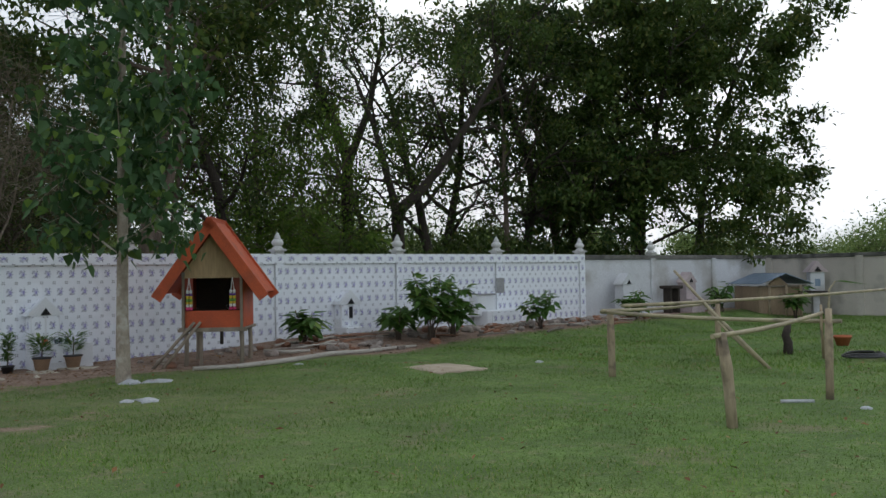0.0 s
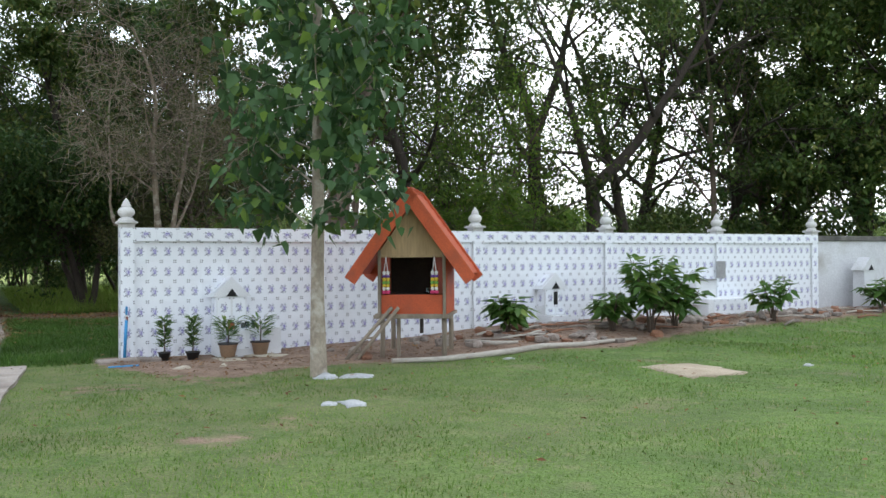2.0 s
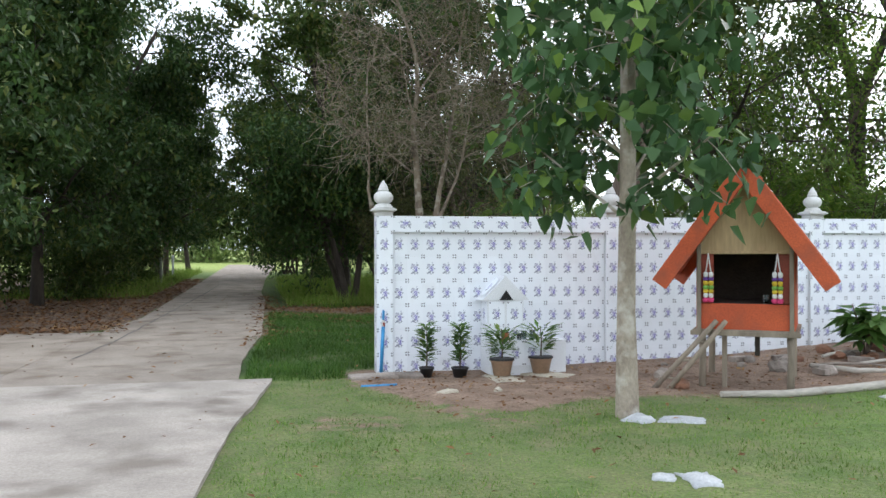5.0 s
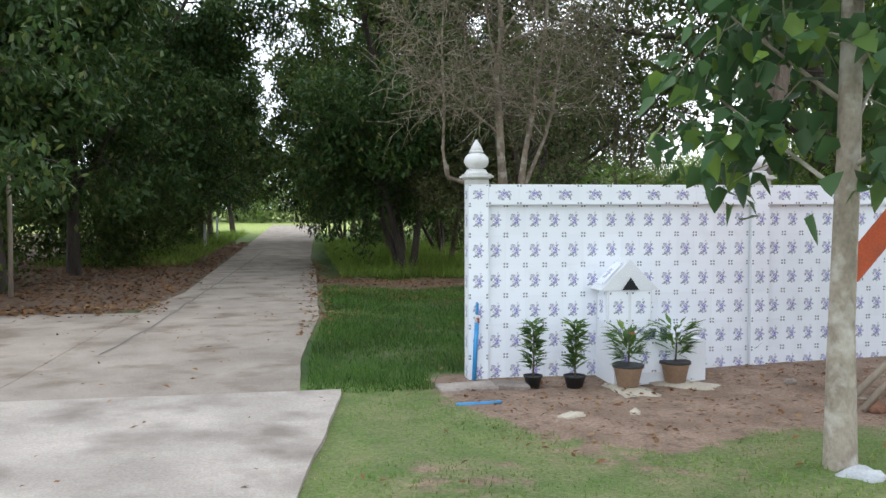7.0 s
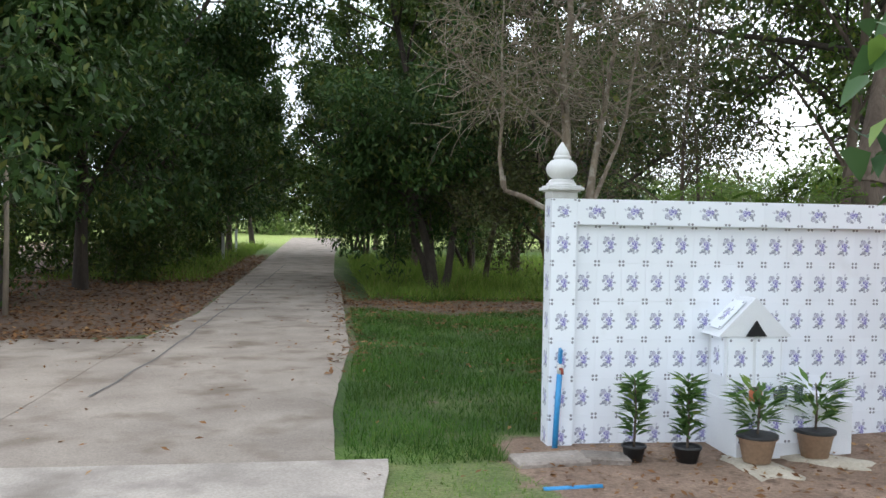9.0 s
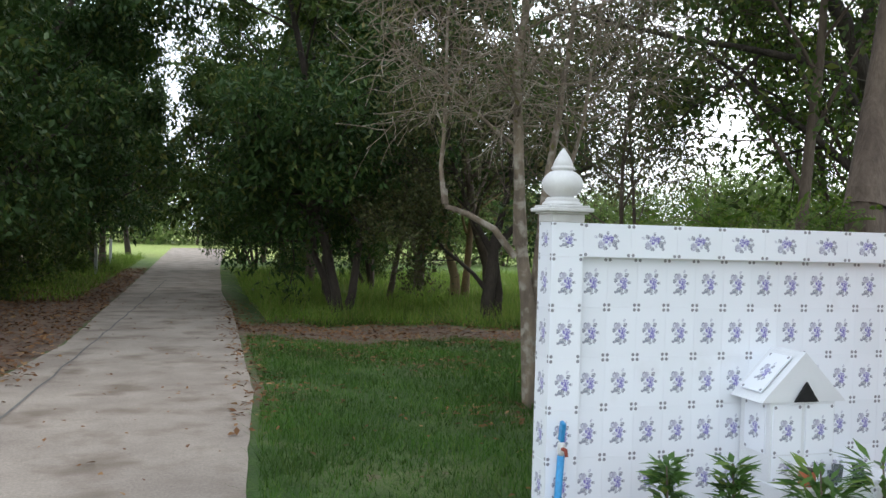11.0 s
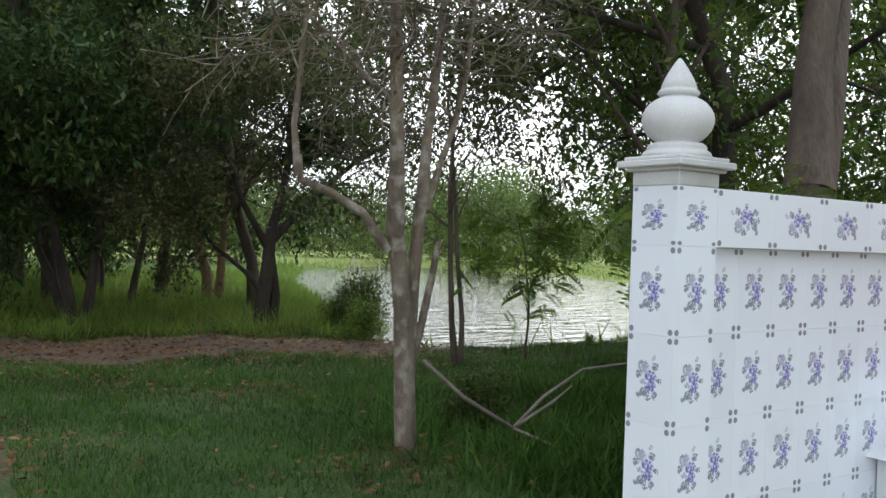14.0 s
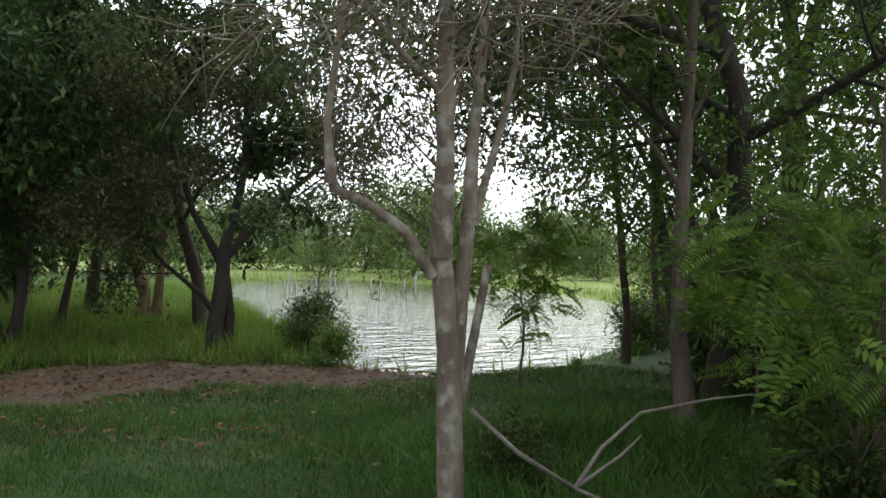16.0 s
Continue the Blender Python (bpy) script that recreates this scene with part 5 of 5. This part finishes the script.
# ---- potted plants ----
def pot(m, r, h, mat_, label, plant_h, bushy, seed):
    t = thing("potted_plant", label, "potted plant", m, "potted plants by the shrine")
    part("pot", Shape().lathe([(r * 0.72, 0), (r * 0.98, h * 0.85), (r * 1.08, h * 0.86), (r * 1.08, h), (r * 0.96, h), (r * 0.92, h * 0.86)], 20), mat_, t)
    if mat_ is M_POT_TAN:
        part("rim", Shape().lathe([(r * 1.07, h * 0.9), (r * 1.11, h * 0.9), (r * 1.11, h * 1.01), (r * 0.98, h * 1.01)], 20), M_POT_BLACK, t, "black pot rim")
    rng = np.random.default_rng(seed)
    k = 130 if bushy else 190
    z = rng.uniform(0.12, 1.0, k)
    a = rng.uniform(0, 6.28, k)
    P = np.stack([0.02 * np.cos(a), 0.02 * np.sin(a), h + z * plant_h], 1)
    if bushy:
        P[:, :2] *= 1 + 5 * z[:, None]
    part("stem", Shape().tube([(0, 0, h * 0.7), (0.01, 0.0, h + plant_h * 0.5), (0, 0.01, h + plant_h * 0.97)], [0.010, 0.008, 0.004], 6), M_BARK, t)
    D = np.stack([np.cos(a), np.sin(a), rng.uniform(-0.2, 0.7, k)], 1)
    N = np.stack([rng.normal(0, 0.2, k), rng.normal(0, 0.2, k), np.ones(k)], 1)
    L = rng.uniform(0.7, 1.2, k) * (0.17 if bushy else 0.13)
    v, f = leaf_arrays(P, D, N, L, L * (0.24 if bushy else 0.3))
    part("foliage", array_mesh("foliage", v, f, M_LEAF_SHRUB), None, t)


pot(pose(0.32, -0.52, float(height_at(0.32, -0.5))), 0.085, 0.12, M_POT_BLACK, "upright green plant in small black plastic pot", 0.5, False, 1)
pot(pose(0.72, -0.55, float(height_at(0.72, -0.5))), 0.10, 0.12, M_POT_BLACK, "upright green plant in small black plastic pot", 0.5, False, 2)
pot(pose(1.20, -0.68, 0.015), 0.135, 0.20, M_POT_TAN, "leafy plant in tan plastic pot on sacking", 0.36, True, 3)
pot(pose(1.72, -0.58, 0.015), 0.135, 0.20, M_POT_TAN, "leafy plant in tan plastic pot on sacking", 0.36, True, 4)


def crumpled(name, label, cat, m, w, d, h, material, seed):
    t = thing(name, label, cat, m)
    rng = random.Random(seed)
    n = 7
    v, f = [], []
    for i in range(n):
        for j in range(n):
            u, w_ = i / (n - 1) - 0.5, j / (n - 1) - 0.5
            rr = 1 + rng.uniform(-0.16, 0.16)
            v.append((u * w * rr, w_ * d * rr, h * max(0, 1 - 3.2 * (u * u + w_ * w_)) * rng.uniform(0.5, 1.2) + 0.012))
    f = [(i * n + j, (i + 1) * n + j, (i + 1) * n + j + 1, i * n + j + 1) for i in range(n - 1) for j in range(n - 1)]
    sh = Shape().put(v, f)
    o = len(v)
    rim = [j for j in range(n)] + [i * n + n - 1 for i in range(1, n)] + [(n - 1) * n + j for j in range(n - 2, -1, -1)] + [i * n for i in range(n - 2, 0, -1)]
    sh.v += [(v[i][0], v[i][1], -0.02) for i in rim]
    sh.f += [(rim[k], rim[(k + 1) % len(rim)], o + (k + 1) % len(rim), o + k) for k in range(len(rim))]
    sh.smooth = True
    part("sheet", sh, material, t)


for x, y, w, d, h, mt, nm, lb, ct in ((1.2, -0.72, 0.62, 0.34, 0.02, M_CARD, "sacking", "pale flattened sacking under a flower pot", "sacking"),
                                      (1.78, -0.62, 0.6, 0.3, 0.02, M_CARD, "sacking", "pale flattened sacking under a flower pot", "sacking"),
                                      (1.95, -3.68, 0.36, 0.24, 0.03, M_PAPER, "litter", "crumpled white plastic sheet on the grass", "litter"),
                                      (1.6, -3.58, 0.24, 0.2, 0.06, M_PAPER, "litter", "white crumpled bag at the tree's foot", "litter"),
                                      (1.08, -5.58, 0.32, 0.2, 0.028, M_PAPER, "litter", "torn white paper lying on the lawn", "litter"),
                                      (0.88, -5.45, 0.16, 0.14, 0.018, M_PAPER, "litter", "torn white paper lying on the lawn", "litter"),
                                      (4.6, -3.0, 0.14, 0.1, 0.018, M_PAPER, "litter", "small white scrap beside the pale log", "litter"),
                                      (0.3, -1.75, 0.22, 0.12, 0.03, M_CARD, "litter", "pale scrap on the bare earth", "litter"),
                                      (0.85, -1.7, 0.12, 0.08, 0.03, M_CARD, "litter", "pale scrap on the bare earth", "litter"),
                                      (5.8, -5.35, 1.05, 0.85, 0.04, M_SAND, "sand_heap", "low flattened heap of pale sand on grass", "sand"),
                                      (7.3, -5.9, 0.12, 0.1, 0.02, M_PAPER, "litter", "small white scrap on the lawn", "litter"),
                                      (6.1, -11.7, 0.10, 0.07, 0.02, M_PAPER, "litter", "small white scrap on the lawn", "litter")):
    crumpled(nm, lb, ct, pose(x, y, float(height_at(x, y)), 0, 0, x * 77 % 180), w, d, h, mt, int(x * 100))

# ---- blue standpipe, slab, loose pipe ----
tap = thing("standpipe", "bright blue plastic water pipe with tap", "water pipe", pose(-0.13, FACE - 0.06, -0.05))
part("pipe", Shape().tube([(-0.03, 0, 0), (-0.015, 0, 0.35), (0.0, 0, 0.62)], [0.022, 0.022, 0.022], 10), M_BLUE, tap)
part("tap_body", Shape().lathe([(0.015, 0.62), (0.024, 0.64), (0.024, 0.68), (0.014, 0.70)], 10), M_FINIAL, tap, "pale worn tap fitting")
part("tap_spout", Shape().tube([(0, 0, 0.66), (0.0, -0.06, 0.665), (0.0, -0.075, 0.63)], [0.012, 0.012, 0.011], 8), M_ORANGE_DARK, tap)
part("tap_handle", Shape().box(0.025, 0.05, 0.12, pose(0, -0.005, 0.76, 12, 0, 0), 0.006), M_BLUE, tap)
kerb = thing("footing_slab", "rough grey concrete slab at the wall's foot", "slab", pose(-0.32, -0.55, -0.01))
part("slab", Shape().box(0.55, 0.26, 0.09, pose(0, 0, 0.02, 2, 0, 6), 0.015), M_STONE, kerb)
part("slab", Shape().box(0.34, 0.22, 0.07, pose(0.42, 0.02, 0.03, 0, 3, -5), 0.015), M_STONE, kerb)
loose = thing("loose_pipe", "short blue plastic pipe lying on the ground", "water pipe", pose(-0.35, -1.2, 0.02, 0, 0, 4))
part("pipe", Shape().tube([(-0.2, 0, 0), (0.2, 0, 0)], [0.018, 0.018], 10), M_BLUE, loose)

# ---- offerings on the shrine's ledge ----
jar = thing("offering_jar", "small glass jar with a red-brown band", "jar", pose(1.33, -0.40, 0.40))
part("jar", Shape().lathe([(0.045, 0), (0.05, 0.01), (0.05, 0.07), (0.042, 0.085), (0.042, 0.095), (0.036, 0.095), (0.036, 0.02)], 16), M_TERRACOTTA, jar)
part("rim", Shape().lathe([(0.043, 0.088), (0.046, 0.092), (0.043, 0.10), (0.037, 0.10)], 16), M_WOOD_DARK, jar)
for k, (x, y) in enumerate(((1.50, -0.42), (1.58, -0.36), (1.66, -0.44))):
    g = thing("offering_glass", "clear pale glass on the tiled ledge", "glass", pose(x, y, 0.40), "glasses on the ledge")
    part("cup", Shape().lathe([(0.026, 0.0), (0.036, 0.08 + 0.02 * k), (0.033, 0.08 + 0.02 * k), (0.024, 0.006)], 14), M_GLASS, g)

# ---- log, rubble in the earth bed ----
log = thing("fallen_log", "long bleached crooked log edging the earth bed", "log", Matrix())
pts = [(2.9, -2.7), (3.6, -2.72), (4.3, -2.62), (5.0, -2.56), (5.6, -2.42), (6.3, -2.45), (7.0, -2.3), (7.6, -2.28)]
part("log", Shape().tube([(x, y, float(height_at(x, y)) + 0.035) for x, y in pts], [0.032, 0.04, 0.046, 0.05, 0.046, 0.04, 0.034, 0.022], 10), M_LOG, log)
branch = thing("fallen_log", "thin bleached branch lying on the earth bed", "log", Matrix())
part("log", Shape().tube([(4.7, -1.6, 0.14), (5.0, -2.0, 0.12), (5.3, -2.2, 0.14)], [0.03, 0.035, 0.02], 8), M_LOG, branch)


def rock(name, label, cat, x, y, s, material, seed, flat=0.6, group=""):
    rng = random.Random(seed)
    t = thing(name, label, cat, pose(x, y, float(height_at(x, y)) + s * 0.12, rng.uniform(-12, 12), rng.uniform(-12, 12), rng.uniform(0, 360)), group)
    bm = bmesh.new()
    bmesh.ops.create_icosphere(bm, subdivisions=2, radius=s / 2)
    for w in bm.verts:
        k = 1 + 0.35 * noise.noise(w.co * (3.5 / s) + Vector((seed, 0, 0)))
        w.co = Vector((w.co.x * k, w.co.y * k * 0.75, w.co.z * k * flat))
    sh = Shape().put([tuple(w.co) for w in bm.verts], [[w.index for w in f.verts] for f in bm.faces])
    bm.free()
    part("stone", sh, material, t)


def block(x, y, z, sx, sy, sz, r, mat_, label, cat="brick", group="bricks in the bed"):
    t = thing("loose_brick", label, cat, pose(x, y, z, r % 9 - 4, r % 7 - 3, r), group)
    part("body", Shape().box(sx, sy, sz, None, 0.006), mat_, t)


rs = random.Random(17)
for k in range(150):
    x = rs.uniform(2.6, 16.5)
    front = float(np.interp(x, [3, 7, 9, 12, 16], [-2.2, -2.4, -1.9, -1.6, -1.2]))
    y = rs.uniform(front, -0.65)
    if math.hypot(x - 3.66, y + 1.71) < 0.75:
        continue
    if k % 3:
        rock("rubble_stone", "rough broken stone in the earth bed", "stone", x, y, rs.uniform(0.10, 0.30), rs.choice((M_STONE, M_BRICK, M_STONE)), k, 0.6, "rubble in the bed")
    else:
        block(x, y, float(height_at(x, y)) + 0.03, rs.uniform(0.15, 0.3), 0.12, 0.07, rs.uniform(0, 180), rs.choice((M_BRICK, M_STONE)), "loose weathered brick in the earth bed")
for k in range(30):
    x = rs.uniform(4.6, 15.5)
    y = rs.uniform(-1.9, -0.8)
    t = thing("dead_branch", "dry brown branch lying on the earth bed", "branch", pose(x, y, float(height_at(x, y)) + 0.03, 0, 0, rs.uniform(-35, 35)), "branches in the bed")
    L = rs.uniform(0.5, 1.3)
    part("stick", Shape().tube([(-L / 2, 0, 0), (-L / 6, rs.uniform(-.06, .06), 0.03), (L / 4, rs.uniform(-.06, .06), 0.02), (L / 2, 0, 0.0)], [0.022, 0.02, 0.016, 0.01], 6), rs.choice((M_TWIG, M_BRICK, M_LOG)), t)

# ---- pole frame on the lawn ----
frame_t = thing("pole_frame", "rough wooden posts carrying bamboo rails on lawn", "frame", Matrix())
for x, y, h, lx, ly, r in ((6.62, -7.98, 0.88, -0.02, 0.0, 0.05), (4.38, -11.29, 0.86, -0.12, 0.02, 0.05), (6.49, -11.12, 1.0, 0.02, 0.0, 0.042), (10.0, -7.4, 0.88, 0.0, 0.0, 0.045)):
    pts = [(x, y, -0.15), (x + lx * 0.3, y + ly * 0.3, h * 0.35), (x + lx * 0.5, y + ly * 0.6, h * 0.62), (x + lx, y + ly, h)]
    part("post", Shape().tube(pts, [r * 1.05, r, r * 1.12, r * 0.85], 9), M_POST, frame_t)
part("post", Shape().tube([(6.54, -11.04, 0.45), (6.52, -11.03, 0.8), (6.54, -11.02, 1.04)], [0.02, 0.018, 0.015], 6), M_POST, frame_t)
for a, b, r in (((6.45, -7.95, 0.90), (6.60, -11.22, 0.86), 0.026), ((4.10, -11.28, 0.84), (6.5, -11.05, 0.95), 0.024),
                ((6.35, -8.05, 0.92), (10.1, -7.3, 0.90), 0.024), ((7.2, -7.7, 0.95), (14.6, -8.6, 1.06), 0.026)):
    pts = [Vector(a).lerp(Vector(b), u) + Vector((0, 0, -0.03 * math.sin(u * 3.14))) for u in np.linspace(0, 1, 6)]
    part("rail", Shape().tube([tuple(p) for p in pts], [r, r * 0.95, r * 1.0, r * 0.92, r * 0.95, r * 0.85], 8), M_BAMBOO, frame_t)
lean_a = thing("leaning_pole", "bamboo pole leaning across the rails", "bamboo pole", Matrix(), "leaning poles")
part("pole", Shape().tube([(9.01, -8.92, -0.02), (8.9, -8.1, 0.75), (8.85, -7.4, 1.44)], [0.03, 0.03, 0.022], 8), M_BAMBOO, lean_a)
lean_b = thing("leaning_pole", "thin bamboo pole leaning across the rails", "bamboo pole", Matrix(), "leaning poles")
part("pole", Shape().tube([(9.2, -8.75, -0.02), (9.05, -8.2, 0.5), (9.0, -7.9, 0.8)], [0.02, 0.02, 0.016], 8), M_BAMBOO, lean_b)
stump = thing("charred_stump", "short dark charred stump standing on the lawn", "stump", pose(11.07, -8.02, 0))
part("stump", Shape().tube([(0, 0, -0.1), (0.02, 0, 0.2), (-0.02, 0.02, 0.32), (0.03, 0, 0.5)], [0.09, 0.075, 0.07, 0.05], 8), M_WOOD_DARK, stump)
part("stub", Shape().tube([(0.02, 0, 0.38), (0.08, 0.02, 0.5), (0.1, 0.02, 0.54)], [0.05, 0.045, 0.03], 7), M_WOOD_DARK, stump)
pipe = thing("loose_pipe", "white plastic pipe lying on the grass", "water pipe", pose(6.03, -11.0, 0.03, 0, 0, -45))
part("pipe", Shape().tube([(-0.17, 0, 0), (0.17, 0, 0)], [0.02, 0.02], 10), M_PAPER, pipe)
sap = thing("sapling", "thin sapling with one large drooping leaf", "sapling", pose(13.0, -7.75, 0))
part("stem", Shape().tube([(0, 0, -0.05), (-0.02, 0, 0.6), (0.0, -0.02, 1.05), (0.12, -0.08, 1.2)], [0.03, 0.025, 0.02, 0.012], 7), M_BAMBOO, sap)
lv, lf = leaf_arrays(np.array([(0.1, -0.07, 1.2)]), np.array([(0.6, -0.75, -0.12)]), np.array([(0, 0, 1.0)]), np.array([0.62]), np.array([0.2]), True)
part("leaf", array_mesh("leaf", lv, lf, M_LEAF_SHRUB), None, sap)
tp = thing("terracotta_pot", "small orange pot standing on the lawn", "pot", pose(13.3, -7.84, 0.0))
part("pot", Shape().lathe([(0.10, 0), (0.15, 0.15), (0.165, 0.15), (0.165, 0.19), (0.14, 0.19), (0.12, 0.1)], 18), M_TERRACOTTA, tp)
tyre = thing("black_hose", "coiled black hose lying flat on grass", "hose", pose(11.1, -9.3, 0.05))
for k in range(3):
    part("coil", Shape().tube([((0.42 - 0.05 * k) * math.cos(a), (0.3 - 0.03 * k) * math.sin(a), 0.01 + 0.02 * k) for a in np.linspace(0, 6.1, 22)], [0.016] * 22, 7), M_POT_BLACK, tyre)
sheet = thing("grey_board", "flat grey board lying on the grass", "board", pose(11.6, -9.7, 0.03, 0, 0, 20))
part("board", Shape().box(0.9, 0.5, 0.03, None, 0.006), M_GREY, sheet)

# ---- shed in the corner ----
shed = thing("garden_shed", "small tan shed with blue-grey sheet roof", "shed", pose(21.75, -1.3, 0.1, 0, 0, -32) @ Matrix.Scale(0.88, 4))
part("front_wall", Shape().box(1.5, 0.05, 1.0, pose(0, -0.9, 0.45), 0.01), M_SHED, shed)
part("gable", Shape().prism([(-0.4, 0.95), (0.4, 0.95), (0.0, 1.30)], 0.05, pose(-0.1, -0.9, 0)), M_SHED, shed)
for x in (-0.75, 0.75):
    part("side_wall", Shape().box(0.05, 1.8, 1.0, pose(x, 0, 0.45), 0.01), M_SHED, shed)
for s, wd in ((-1, 0.95), (1, 1.05)):
    part("roof_sheet", Shape().box(wd, 2.3, 0.025, pose(s * wd / 2 * 0.94, -0.1, 1.20, 0, s * 20, 0), 0.004), M_SHEET, shed, "blue-grey metal roof sheet")
for x in (-0.5, 0.1, 0.6):
    part("post", Shape().tube([(x, -1.1, -0.2), (x, -1.1, 0.98)], [0.04, 0.035], 7), M_POST, shed)
part("lintel", Shape().box(1.6, 0.08, 0.06, pose(0, -0.96, 0.95), 0.008), M_WOOD_GREY, shed)
box = thing("letter_shrine", "small pale wooden house box on a ledge", "shrine", pose(23.3, -2.0, 0.75, 0, 0, -45))
part("body", Shape().box(0.42, 0.4, 0.6, pose(0, 0, 0.30), 0.01), M_RENDER, box)
part("roof", Shape().prism([(-0.32, 0.58), (0.32, 0.58), (0, 0.92)], 0.5), M_PINK, box)
part("opening", Shape().prism([(-0.11, 0.6), (0.11, 0.6), (0, 0.75)], 0.012, pose(0, -0.256, 0)), M_BLACK, box)
part("door", Shape().box(0.16, 0.02, 0.22, pose(0, -0.205, 0.26)), M_SHEET, box, "small blue-grey door")
part("ledge", Shape().box(0.55, 0.5, 0.05, pose(0, 0, -0.02), 0.008), M_WOOD_DARK, box)
part("pedestal", Shape().box(0.2, 0.2, 0.9, pose(0, 0.05, -0.45), 0.01), M_RENDER, box)
stool = thing("dark_bench", "small dark wooden stand by the wall", "stand", pose(18.1, -0.5, 0.2))
part("top", Shape().box(0.6, 0.4, 0.09, pose(0, 0, 0.78), 0.02), M_WOOD_DARK, stool)
for x in (-0.18, 0.18):
    part("leg", Shape().box(0.1, 0.25, 0.85, pose(x, 0, 0.35), 0.01), M_WOOD_DARK, stool)

# ---- by the path and pond ----
pole = thing("marker_pole", "thin grey pole standing beside the path", "pole", pose(-7.0, 9.2, 0))
part("pole", Shape().tube([(0, 0, -0.1), (0.02, 0, 1.4), (0, 0, 2.9)], [0.05, 0.045, 0.04], 8), M_WOOD_GREY, pole)
for x, y, h in ((-5.2, 30, 1.3), (-5.4, 40, 1.3)):
    t = thing("fence_post", "pale concrete post in the grass verge", "post", pose(x, y, 0), "verge posts")
    part("post", Shape().box(0.12, 0.12, h, pose(0, 0, h / 2 - 0.1), 0.01), M_RENDER, t)
for k in range(13):
    x, y = 18.4 + k * 0.6 + rs.uniform(-0.3, 0.3), 36.8 + rs.uniform(-1.2, 1.2) - 0.1 * k
    t = thing("pond_stake", "pale bamboo stake standing in the pond", "stake", pose(x, y, WATER_Z, rs.uniform(-4, 4), rs.uniform(-4, 4), 0), "stakes in the pond")
    part("stake", Shape().tube([(0, 0, -0.5), (0.01, 0, 0.3), (0, 0.01, rs.uniform(0.7, 1.2))], [0.045, 0.042, 0.035], 7), M_LOG, t)
fallen = thing("dead_branch", "long grey dead branch lying in the weeds", "branch", Matrix())
part("limb", Shape().tube([(1.45, 3.9, 0.75), (1.75, 3.75, 0.46), (2.15, 3.6, 0.2), (2.6, 3.75, 0.4), (3.1, 3.8, 0.6), (3.9, 3.7, 0.66), (4.6, 3.5, 0.7)], [0.016, 0.017, 0.018, 0.016, 0.013, 0.010, 0.006], 7), M_TWIG, fallen)
part("twig", Shape().tube([(2.15, 3.6, 0.2), (2.45, 3.45, 0.42), (2.6, 3.4, 0.55)], [0.016, 0.012, 0.006], 6), M_TWIG, fallen)
part("twig", Shape().tube([(2.15, 3.6, 0.2), (2.35, 3.4, 0.1), (2.55, 3.3, 0.02)], [0.016, 0.012, 0.008], 6), M_TWIG, fallen)

# ---- wall tiles ----
clad_wall()
